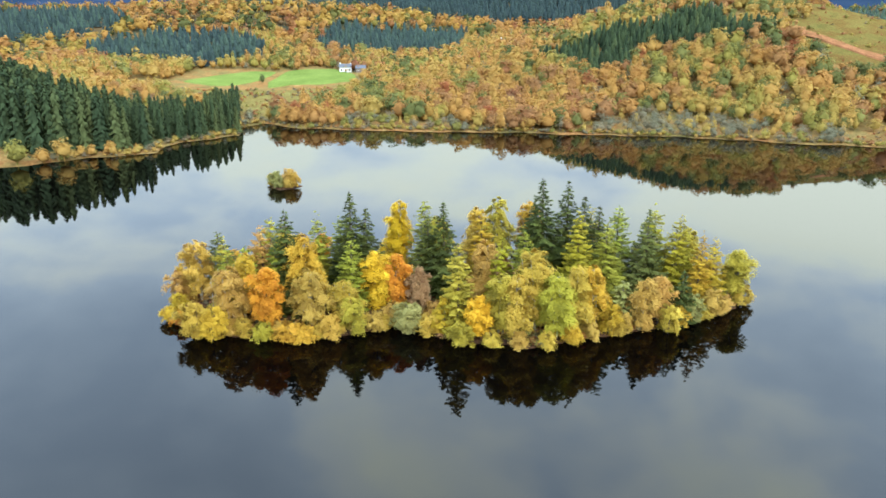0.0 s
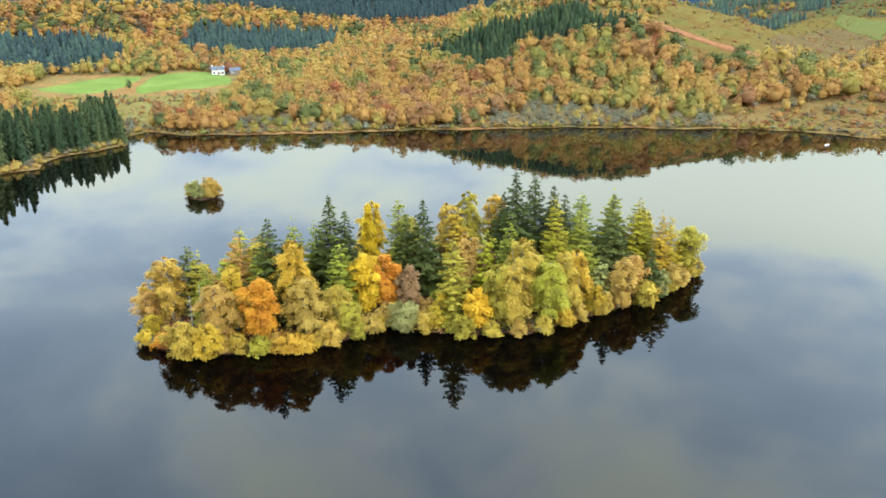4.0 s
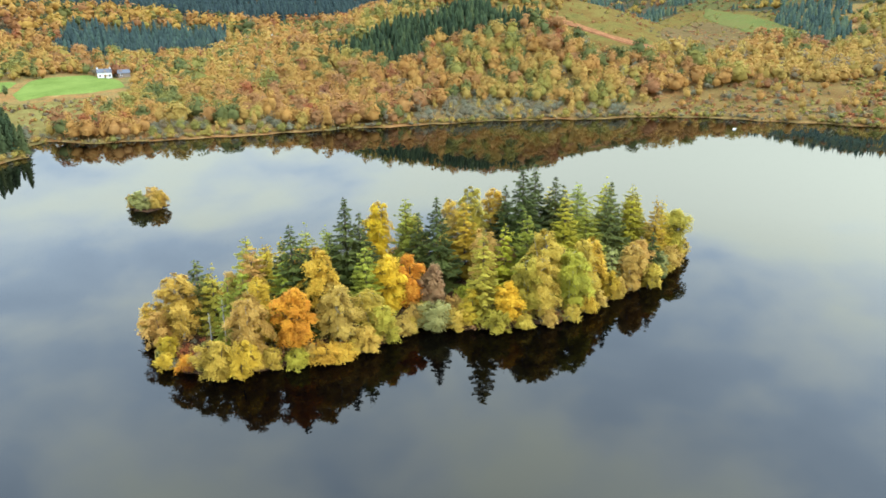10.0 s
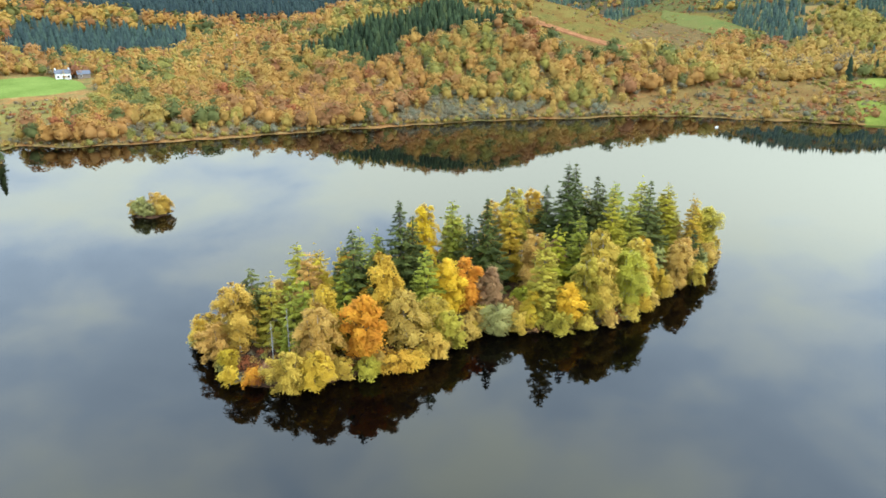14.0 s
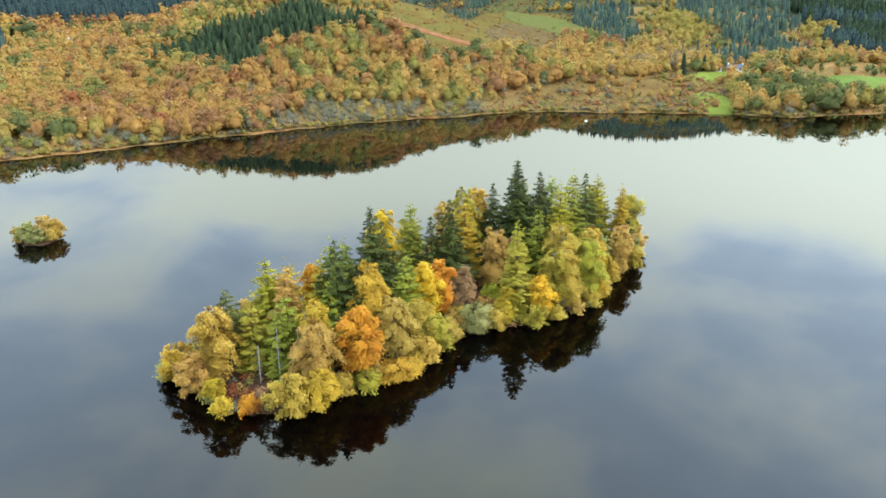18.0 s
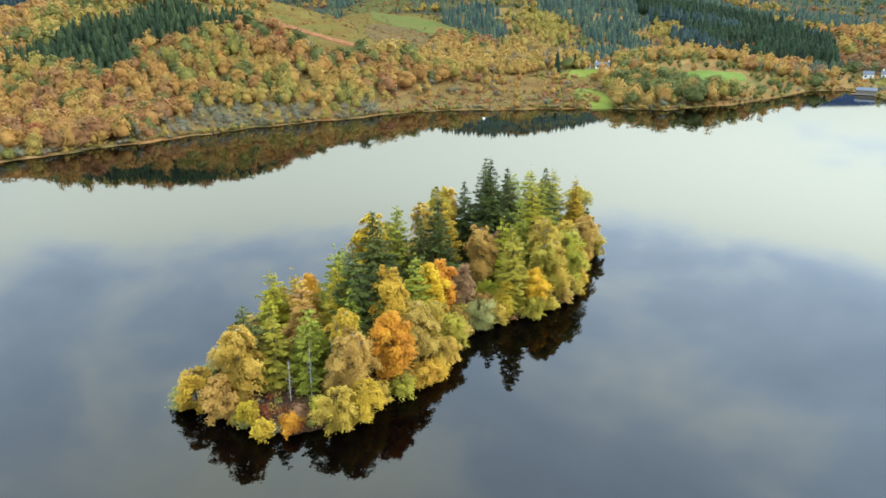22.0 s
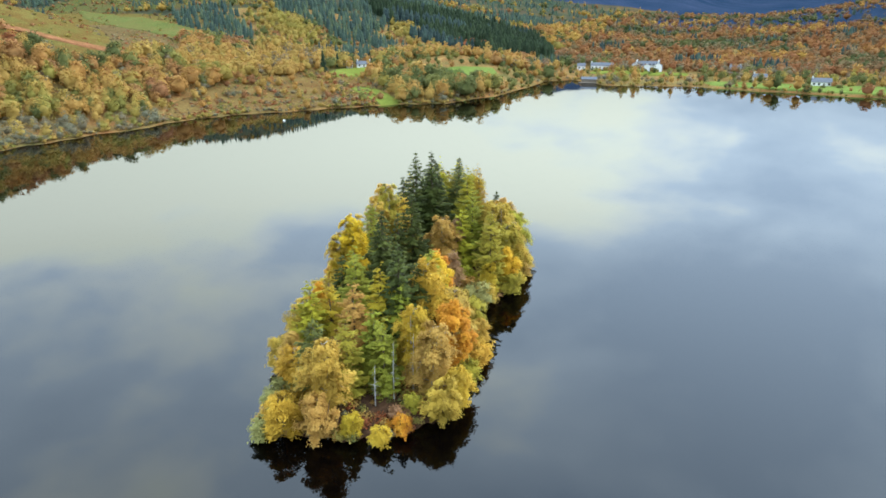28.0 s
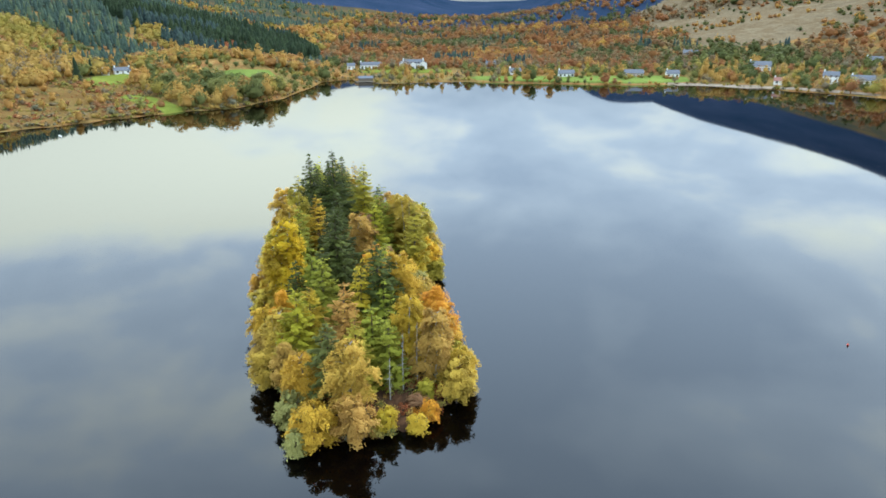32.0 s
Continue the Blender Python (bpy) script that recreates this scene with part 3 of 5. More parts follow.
def leaf_normals(verts, rounded, own=0.55):
    """Shading normals between each leaf's own and the crown's outline."""
    tri = verts.reshape(-1, 3, 3)
    n = np.cross(tri[:, 1] - tri[:, 0], tri[:, 2] - tri[:, 0])
    n /= np.linalg.norm(n, axis=1, keepdims=True) + 1e-12
    m = own * np.repeat(n, 3, 0) + (1 - own) * rounded
    return m / (np.linalg.norm(m, axis=1, keepdims=True) + 1e-9)


def soft(normals, jittered=0.0, rng=None):
    """Unit normals, three for each leaf, that follow the crown's outline."""
    n = np.asarray(normals, float)
    if jittered:
        n = n + rng.normal(0, jittered, n.shape)
    n = n / (np.linalg.norm(n, axis=1, keepdims=True) + 1e-9)
    return np.repeat(n, 3, 0)


def sphere_points(rng, n):
    v = rng.normal(0, 1, (n, 3))
    return v / np.linalg.norm(v, axis=1, keepdims=True)


def wood_tree(rng, form, sprays, size):
    """A crown of unit height and about unit width, on the ground: broad oak, slim birch or thin bare shrub."""
    cv, ct = icosphere(1)
    vs, ts, ns, base = [], [], [], 0
    heart = np.array((0, 0, 0.36))
    slim = form == "birch"
    lumps = []
    for i in range(15 if sprays > 60 else 9):
        a = i * 2.4 + rng.uniform(-0.6, 0.6)
        f = rng.uniform(0.22, 0.8) if not slim else 0.16 + 0.74 * (i + rng.random()) / 15
        q = rng.uniform(0.22, 0.4) * (1.25 - f if not slim else 1.1 - 0.9 * f)
        lumps.append((np.array((q * math.cos(a), q * math.sin(a), f)), rng.uniform(0.11, 0.2) * (1 if not slim else 1.15 - 0.5 * f)))
    lumps.append((np.array((rng.uniform(-0.1, 0.1), rng.uniform(-0.1, 0.1), 0.84)), rng.uniform(0.1, 0.15)))
    v = cv * (1 + rng.normal(0, 0.16, len(cv)))[:, None] * (np.array((0.29, 0.29, 0.31)) * (0.75 if form == "bare" else 1.0)) + (0, 0, 0.42)
    out = v - (0, 0, 0.38)
    vs.append(v), ts.append(ct), ns.append(out / np.linalg.norm(out, axis=1, keepdims=True))
    base = len(v)
    total = sum(r * r for _, r in lumps)
    for c, r in lumps:
        n = max(2, int(sprays * r * r / total))
        dirs = sphere_points(rng, n)
        dirs[:, 2] = np.where(dirs[:, 2] < -0.3, -dirs[:, 2], dirs[:, 2])
        p = c + dirs * (r, r, r * (1.3 if slim else 0.9)) * rng.uniform(0.7, 1.25, (n, 1))
        v, t = leaf_tris(rng, p, dirs, size, 1.0, None, 0.3, 0.45)
        way = (p - heart) / np.linalg.norm(p - heart, axis=1, keepdims=True)
        vs.append(v), ts.append(t + base), ns.append(leaf_normals(v, soft(0.9 * dirs + 0.7 * way + (0, 0, 0.25)), 0.1))
        base += len(v)
    ring = [(0.025 * math.cos(a), 0.025 * math.sin(a)) for a in (0, 2.1, 4.2)]
    v = np.array([(x, y, z) for z in (-0.05, 0.4) for x, y in ring])
    vs.append(v), ts.append(np.array([(0, 1, 4), (0, 4, 3), (1, 2, 5), (1, 5, 4), (2, 0, 3), (2, 3, 5)]) + base)
    ns.append(np.column_stack([v[:, :2] / 0.025, np.zeros(6)]))
    return np.vstack(vs), np.vstack(ts), np.vstack(ns)


def wood_forms(seed, sprays, size, count):
    """Templates of the three forms, in the order oak, birch, bare."""
    return [wood_tree(np.random.default_rng(seed + 10 * k + j), form, sprays, size * (0.8 if form == "bare" else 1))
            for k, form in enumerate(("oak", "birch", "bare")) for j in range(count)]


def wood_conifer(rng, tiers, sides):
    vs, ts, ns, base = [], [], [], 0
    for k in range(tiers):
        z0 = 0.06 + 0.9 * k / tiers
        z1 = min(1.0, z0 + 0.95 / tiers * 1.9)
        r = 0.25 * (1 - z0) ** 0.75 + 0.012
        ang = np.arange(sides) / sides * 2 * np.pi + rng.uniform(0, 1)
        rad = r * rng.uniform(0.65, 1.15, sides) * np.where(np.arange(sides) % 2, 0.72, 1.1)
        v = np.column_stack([rad * np.cos(ang), rad * np.sin(ang), z0 + rng.uniform(-0.03, 0.02, sides)])
        v = np.vstack([v, [[0, 0, z1]]])
        t = np.array([(j, (j + 1) % sides, sides) for j in range(sides)])
        out = np.column_stack([np.cos(ang), np.sin(ang), np.full(sides, 0.35)])
        ns.append(np.vstack([out / np.linalg.norm(out, axis=1, keepdims=True), [[0, 0, 1]]]))
        vs.append(v), ts.append(t + base)
        base += len(v)
    return np.vstack(vs), np.vstack(ts), np.vstack(ns)


def wood_spruce(rng, sprays):
    """A spruce of unit height with ragged drooping branches round a dark core."""
    tv, tt, tn = wood_conifer(rng, 6, 9)
    vs, ts, ns, base = [tv * (0.46, 0.46, 0.95)], [tt], [tn], len(tv)
    branch = rng.integers(0, 70, sprays)
    z = 0.04 + 0.93 * (np.arange(70) / 70)[branch]
    a = (np.arange(70) * 2.4 + rng.normal(0, 0.2, 70))[branch] + rng.normal(0, 0.16, sprays)
    reach = (rng.uniform(0.7, 1.15, 70))[branch] * (0.2 * (1 - z) ** 0.8 + 0.012)
    u = np.sqrt(rng.uniform(0.1, 1, sprays))
    way = np.column_stack([np.cos(a), np.sin(a), np.full(sprays, -0.45)])
    p = np.column_stack([reach * u * np.cos(a), reach * u * np.sin(a), z - 0.4 * reach * u])
    out = way * (1, 1, 0) + (0, 0, 0.55)
    v, t = leaf_tris(rng, p, out, 0.025, 1.6, way, 0.35)
    vs.append(v), ts.append(t + base), ns.append(soft(out, 0.2, rng))
    return np.vstack(vs), np.vstack(ts), np.vstack(ns)


def plant_wood(name, label, category, templates, trees, material, seed, formed=False):
    """All the trees of a wood as one mesh. trees: rows of x, y, height, width, tone."""
    if not len(trees):
        return
    rng = np.random.default_rng(seed)
    trees = np.array(trees)
    z = height(trees[:, 0], trees[:, 1])
    pick = rng.integers(0, len(templates), len(trees))
    if formed:
        n = len(templates) // 3
        slim = (trees[:, 4] > 0.25) & (trees[:, 4] < 0.56) & (trees[:, 3] < 0.85 * trees[:, 2])
        pick = pick % n + np.where(trees[:, 4] > 0.87, 2 * n, np.where(slim, n, 0))
    vs, ts, ns, tones, base = [], [], [], [], 0
    for k, (tv, tt, tn) in enumerate(templates):
        rows = trees[pick == k]
        zz = z[pick == k]
        if not len(rows):
            continue
        a = rng.uniform(0, 2 * np.pi, len(rows))
        c, s = np.cos(a)[:, None], np.sin(a)[:, None]
        w, h = rows[:, 3][:, None], rows[:, 2][:, None]
        x = (tv[:, 0] * c - tv[:, 1] * s) * w + rows[:, 0][:, None]
        y = (tv[:, 0] * s + tv[:, 1] * c) * w + rows[:, 1][:, None]
        v = np.stack([x, y, tv[:, 2] * h + zz[:, None] - 0.1], -1)
        n = len(tv)
        vs.append(v.reshape(-1, 3))
        ns.append(np.stack([tn[:, 0] * c - tn[:, 1] * s, tn[:, 0] * s + tn[:, 1] * c, np.broadcast_to(tn[:, 2], (len(rows), n))], -1).reshape(-1, 3))
        ts.append((tt[None] + (np.arange(len(rows)) * n)[:, None, None] + base).reshape(-1, 3))
        tones.append(np.repeat(rows[:, 4], n))
        base += n * len(rows)
    me = mesh_of(name, np.vstack(vs), np.vstack(ts), [material], np.concatenate(tones), normals=np.vstack(ns))
    tagged(new(name, me), label, category, kind="stuff")


PLANTATION = [(4, 346), (28, 352), (50, 366), (72, 360), (97, 374), (123, 354), (139, 330), (115, 321), (87, 325), (60, 329), (53, 306), (38, 301), (12, 328)]
LARCH_PATCHES = [[(44, 372), (75, 384), (82, 372), (48, 362)], [(425, 352), (446, 334), (424, 312), (412, 292), (388, 280), (367, 292), (392, 319)], [(488, 260), (518, 262), (516, 240), (480, 221), (454, 240)]]
BIRCH_TOP = [(108, 346), (123, 388), (168, 388), (156, 345), (140, 329)]
WILLOWS = [(20, 214), (26, 233), (46, 247), (83, 250), (102, 231), (93, 210)]
HEADLAND = [(236, 118), (262, 94), (330, 84), (366, 84), (368, 108), (350, 112), (362, 150), (340, 176), (290, 176), (262, 160), (246, 140)]
SPUR = [(428, 140), (471, 98), (624, 150), (662, 226), (708, 349), (647, 385), (523, 287), (450, 216)]
HOMES = [(326, 204), (448, 20), (441, 30), (441, 11), (441, 54), (440, 70), (421, -42), (393, -56), (371, -90), (368, -140), (362, -166), (361, -227), (314, -219), (309, -248), (300, -262), (348, -298)]
OPEN_PATCHES = [FIELD_WEST, FIELD_FARM, FIELD_EAST, FIELD_COTTAGE, FIELD_SLIP, LAWN_EAST, LAWN_HOTEL]


GOLDEN = [(201, 267), (258, 295), (301, 292), (344, 294), (352, 254), (340, 222), (305, 222), (249, 219), (219, 238)]


def cover(x, y, d, r, rng):
    """What grows at a place: kind, chance, height, tone."""
    bearing = math.degrees(math.atan2(y - HUB[1], x - HUB[0]))
    if inside(LAWN_EAST, x, y) or inside(LAWN_HOTEL, x, y):
        return ("leaf", 0.16, rng.uniform(2, 6.5), rng.choice([0.02, 0.08, 0.14, 0.2, 0.3, 0.44, 0.62]))
    if any(inside(p, x, y) for p in OPEN_PATCHES) or any(math.hypot(x - hx, y - hy) < 6.5 for hx, hy in HOMES):
        return None
    patch = float(ripple(x, y, 22, 5.0))
    if 118 < bearing < 175 and d < 40 + 90 * float(smooth_step(bearing, 136, 150)) and x < -121 - 0.45 * max(0.0, y - 193):
        if d < 8 and bearing > 138:
            return ("leaf", 0.6, rng.uniform(3, 6.5), rng.choice([0.18, 0.3, 0.44, 0.5]))
        return ("fir", 1.0, rng.uniform(10.5, 14.5) + 12.5 * float(smooth_step(bearing, 136, 154)), rng.uniform(0.4, 1.0)) if d > 3 else ("leaf", 0.5, 2.2, 0.2)
    if inside(MARSH_NORTH, x, y):
        return ("leaf", 0.05, rng.uniform(1.0, 2.6), rng.choice([0.42, 0.9, 0.6]))
    if inside(MARSH_EAST, x, y):
        return ("leaf", 0.1, rng.uniform(1.2, 3), rng.choice([0.3, 0.9, 1.0]))
    if inside(HEADLAND, x, y):
        return ("leaf", 0.5, rng.uniform(9.5, 13) * (0.42 if x > 288 else 1.0), rng.choice([0.04, 0.06, 0.08, 0.1, 0.12, 0.14, 0.16, 0.2, 0.3, 0.46, 0.6]))
    if inside(GOLDEN, x, y):
        return ("leaf", 0.85, rng.uniform(5, 9.5), rng.choice([0.36, 0.4, 0.42, 0.44, 0.46, 0.5, 0.9]))
    if inside(MOOR, x, y):
        return ("leaf", 0.34 if patch > -0.1 else 0.12, rng.uniform(1.8, 6.2), rng.choice([0.34, 0.42, 0.42, 0.5, 0.55, 0.7, 0.9, 1.0]))
    if any(inside(p, x, y) for p in LARCH_PATCHES):
        return ("leaf", 1.0, rng.uniform(5.5, 8), rng.uniform(0.27, 0.36))
    if inside(BIRCH_TOP, x, y):
        return ("leaf", 0.95, rng.uniform(5, 8.5), rng.choice([0.3, 0.38, 0.42, 0.45, 0.12]))
    if inside(WILLOWS, x, y):
        return ("leaf", 0.95, rng.uniform(4, 6.5), rng.choice([0.95, 0.98, 1.0, 0.92, 0.36]))
    if inside(GRASS_STRIP, x, y):
        return None
    if inside(CLEARFELL, x, y):
        return ("leaf", 0.06, rng.uniform(0.8, 2.2), rng.choice([0.28, 0.66, 0.9]))
    if inside(PLANTATION, x, y):
        return ("fir", 1.0, rng.uniform(8, 11), rng.uniform(0.2, 0.9))
    if math.hypot(x + 83, (y - 800) * 1.2) < 190 or math.hypot(x - 130, (y - 880) * 1.3) < 170:
        return ("blue", 1.0, rng.uniform(10, 15), rng.uniform(0.0, 0.4))
    if -178 < x < -58 and 476 < y < 560 + 20 * patch:
        return ("blue", 1.0, rng.uniform(8, 12), rng.uniform(0.2, 0.7))
    if math.hypot((x + 280) / 1.5, y - 450) < 48 or math.hypot((x + 490) / 1.6, y - 520) < 75 or math.hypot((x + 260) / 1.5, y - 690) < 60:
        return ("blue", 0.9, rng.uniform(9, 13), rng.uniform(0.1, 0.7))
    if inside(HILL_MOOR, x, y):
        if patch > 0.1:
            return ("blue", 0.9, rng.uniform(4, 7.5), rng.uniform(0.4, 1.0))
        return ("leaf", 0.7, rng.uniform(1.2, 3.8), rng.choice([0.06, 0.1, 0.14, 0.28, 0.66, 0.72, 0.9]))
    if inside(BRACKEN, x, y):
        return ("leaf", 0.14, rng.uniform(1.0, 3.2), rng.choice([0.2, 0.28, 0.3, 0.62, 0.7]))
    if math.hypot(x - 470, y - 170) < 17:
        return ("leaf", 1.0, 8, 0.8)
    if inside(SPUR, x, y):
        return ("fir" if patch > -0.3 else "blue", 0.95, rng.uniform(11, 16), rng.uniform(0.1, 0.6))
    if min(math.hypot(x - 535, y - 400), math.hypot(x - 588, y - 290)) < 34:
        return ("leaf", 1.0, rng.uniform(6, 9), rng.uniform(0.26, 0.36))
    if x > 330 and y > 215 - 0.1 * (x - 330):
        if patch > -0.08:
            return ("blue", 1.0, rng.uniform(6, 10.5), rng.uniform(0.4, 1.0))
        if patch > -0.3:
            return ("leaf", 0.8, rng.uniform(2, 4.5), rng.choice([0.02, 0.05, 0.08, 0.1, 0.66, 0.7]))
        return ("leaf", 0.9, rng.uniform(4.5, 8), rng.choice([0.05, 0.1, 0.28, 0.32, 0.36, 0.44, 0.7]))
    if bearing < -5 or (x > 380 and y < 110):
        if d > 150 and bearing < -18 and float(height(x, y)) > 60:
            return None
        if x > 370 and -20 < y < 85 and d < 80:
            return ("leaf", 0.5, rng.uniform(2, 4.2), rng.choice([0.06, 0.12, 0.42, 0.6, 0.62, 0.9]))
        if inside([(469, -228), (443, -287), (466, -376), (529, -414), (760, -372), (760, -269)], x, y):
            return ("leaf", 0.75 if patch > 0.2 else 0.04, rng.uniform(3, 6), rng.choice([0.05, 0.12, 0.46, 0.5, 0.66]))
        if bearing < -30 and d > 260:
            return ("leaf", 0.7, rng.uniform(3.5, 7), rng.choice([0.03, 0.08, 0.66, 0.7, 0.74, 0.9]))
        if d < 75:
            return ("leaf", 0.8 if d > 10 else 0.4, rng.uniform(3, 8.5), rng.choice([0.02, 0.06, 0.1, 0.14, 0.28, 0.42, 0.46, 0.6, 0.72, 0.9]))
        if patch > 0.62:
            return ("blue", 0.7, rng.uniform(7, 11), rng.uniform(0.1, 0.8))
        mood = float(ripple(x, y, 38, 9.0)) + rng.normal(0, 0.22)
        tone = rng.uniform(0.02, 0.13) if mood > 0.42 else rng.uniform(0.4, 0.52) if mood < -0.6 else rng.uniform(0.64, 0.76) if mood < -0.05 else rng.uniform(0.86, 0.95)
        return ("leaf", 0.95, rng.uniform(4.5, 9), tone)
    if (-265 < x < -104 and 268 < y < 352) or (-240 < x < -110 and 330 < y < 408):
        return None
    # the long autumn wood on the north shore
    if d < 24 and patch > -0.05:
        return ("leaf", 0.95, rng.uniform(3.5, 6), rng.choice([0.94, 1.0, 0.98, 0.9, 0.3, 0.42, 0.2]))
    t = 0.5 + 0.17 * float(ripple(x, y, 26, 8.0)) + rng.normal(0, 0.1)
    if rng.random() < 0.13 + 0.35 * max(0.0, float(ripple(x, y, 17, 6.0))):
        t = rng.uniform(0.04, 0.22)
    elif rng.random() < 0.12:
        return ("leaf", 0.93, rng.uniform(5, 8), rng.uniform(0.88, 1.0))
    return ("leaf", 0.93, rng.uniform(6.5, 11), min(0.84, max(0.03, t)))


def build_woods():
    rng = np.random.default_rng(11)
    near, mid, far = [], [], []
    firs, blues, shrubs = [], [], []
    def sow(r0, r1, step, a0, a1, kinds=("leaf", "fir", "blue"), swell=1.0):
        for r in np.arange(r0, r1, step):
            n = int(math.radians(a1 - a0) * r / step)
            for k in range(n):
                a = math.radians(a0 + (a1 - a0) * (k + rng.random()) / n)
                rr = r + rng.uniform(-0.5, 0.5) * step
                x, y = HUB[0] + rr * math.cos(a), HUB[1] + rr * math.sin(a)
                d = float(inland(x, y))
                if d < 1.0 or d > 1400:
                    continue
                c = cover(x, y, d, rr, rng)
                if c is None or rng.random() > c[1]:
                    continue
                kind, _, h, tone = c
                if kind not in kinds:
                    continue
                if kind == "leaf":
                    h *= rng.uniform(0.75, 1.2) * (0.5 + 0.5 * swell)
                    if 0.25 < tone < 0.56 and rng.random() < 0.4:
                        h *= 1.12
                        w = h * rng.uniform(0.55, 0.82) * swell
                    else:
                        w = h * rng.uniform(0.9, 1.3) * swell
                    (near if d < 45 or rr < 300 else mid if rr < 520 and (y > 90 or d < 90) else far).append((x, y, h, w, tone))
                else:
                    (firs if kind == "fir" else blues).append((x, y, h, h * rng.uniform(0.85, 1.3), tone))
    sow(165, 330, 5.0, -52, 152, ("leaf", "blue"))
    sow(165, 520, 3.9, -52, 152, ("fir",))
    sow(330, 520, 5.6, -52, 150, ("leaf",))
    sow(330, 520, 5.0, -52, 150, ("blue",))
    sow(520, 900, 9.5, -48, 140, ("leaf",), 1.2)
    sow(520, 900, 6.4, -48, 140, ("fir", "blue"))
    sow(900, 1400, 17.0, -45, 135, swell=1.35)
    sow(230, 700, 18.0, 152, 308)
    # low growth along the waterline
    for a in np.radians(np.arange(-45, 152, 0.3)):
        rr = float(shore_radius(a)) + rng.uniform(0.3, 5.0)
        x, y = HUB[0] + rr * math.cos(a), HUB[1] + rr * math.sin(a)
        lawn = any(inside(p, x, y) for p in OPEN_PATCHES + [MARSH_EAST, MARSH_NORTH])
        if rng.random() < (0.3 if lawn else 0.5 if a < -0.05 else 0.9):
            h = rng.uniform(1.0, 3.0)
            shrubs.append((x, y, h, h * rng.uniform(1.1, 1.8), rng.choice([0.2, 0.3, 0.36, 0.42, 0.9, 0.97])))
    # tussocks, bracken and low scrub on open ground
    tufts = []
    for poly, count in ((MOOR, 1500), (BRACKEN, 2000), (MARSH_NORTH, 500), (MARSH_EAST, 350), (GOLDEN, 500), (HILL_MOOR, 1800), (CLEARFELL, 1500)):
        xs, ys = [p[0] for p in poly], [p[1] for p in poly]
        for _ in range(count):
            x, y = rng.uniform(min(xs), max(xs)), rng.uniform(min(ys), max(ys))
            if inside(poly, x, y) and inland(x, y) > 1.5:
                h = rng.uniform(0.9, 2.0) * (1 + 0.5 * float(ripple(x, y, 9, 3.0)))
                tufts.append((x, y, max(0.3, h), h * rng.uniform(1.1, 2.2), rng.choice([0.14, 0.22, 0.3, 0.64, 0.72, 0.8, 0.9, 0.9])))
    firs.extend([(289, 215, 15, 12, 0.2), (312, 217, 11, 9, 0.3), (338, 205, 10, 10, 0.2)])
    # garden shrubs before the village houses
    for hx, hy in HOMES[1:]:
        for _ in range(5):
            h = rng.uniform(1.5, 4.2)
            shrubs.append((hx - rng.uniform(6, 11), hy + rng.uniform(-10, 10), h, h * rng.uniform(1.1, 1.6), rng.choice([0.04, 0.1, 0.16, 0.3, 0.6])))
    # two bright trees on the conifer point
    near.extend([(-177, 361, 6.5, 6, 0.02), (-59, 373, 10, 5, 0.0), (-17, 356, 10, 6, 0.0), (217, 150, 6, 8, 0.16), (224, 143, 5, 6, 0.66), (351, -64, 11.5, 11, 0.05), (347, -75, 10, 9.5, 0.5), (343, -80, 5, 5, 0.62), (398, -72, 7, 8, 0.3), (429, 44, 7, 8, 0.62), (421, 26, 5, 7, 0.12), (424, 14, 5, 6, 0.5), (418, 2, 6, 7, 0.2), (432, -4, 6, 7, 0.1), (-172, 122, 9.5, 10, 0.22), (-161, 131, 9, 10, 0.44), (-166, 127, 6, 7, 0.5), (-152, 143, 4.5, 5, 0.5)])
    big = wood_forms(0, 300, 0.046, 5)
    small = wood_forms(100, 105, 0.074, 5)
    tiny = wood_forms(200, 26, 0.125, 4)
    tuft = [wood_tree(np.random.default_rng(s + 50), "bare", 14, 0.19) for s in range(5)]
    fir_a = [wood_conifer(np.random.default_rng(s + 60), 9, 12) for s in range(6)]
    fir_b = [wood_conifer(np.random.default_rng(s + 80), 4, 7) for s in range(4)]
    plant_wood("shore_wood", "dense autumn wood of gold and rust trees along the shore", "wood", big, near, WOOD_TONES, 1, True)
    plant_wood("shore_shrubs", "low olive and tan shrubs along the waterline", "shrubs", small, shrubs, WOOD_TONES, 6, True)
    plant_wood("moor_scrub", "rusty bracken and tussocks on open ground", "scrub", tuft, tufts, WOOD_TONES, 7)
    plant_wood("hillside_wood", "autumn wood in orange and olive on the slopes", "wood", small, mid, WOOD_TONES, 2, True)
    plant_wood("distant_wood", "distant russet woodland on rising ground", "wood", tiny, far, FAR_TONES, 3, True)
    point = [(px, py, ph, pw * 0.92, tone) for px, py, ph, pw, tone in firs if px < -100]
    firs = [f for f in firs if f[0] >= -100]
    plant_wood("conifer_point", "tall dense conifers on the point beside the lake", "conifer wood", [wood_spruce(np.random.default_rng(s + 90), 460) for s in range(6)], point, CONIFER_TONES, 8)
    plant_wood("conifer_plantation", "dark green conifer plantation on the slopes", "conifer wood", fir_a, firs, CONIFER_TONES, 4)
    plant_wood("distant_conifer_plantation", "conifer plantation covering far hills, tinted blue-green for haze", "conifer wood", fir_b, blues, HAZED_CONIFER_TONES, 5)


build_woods()


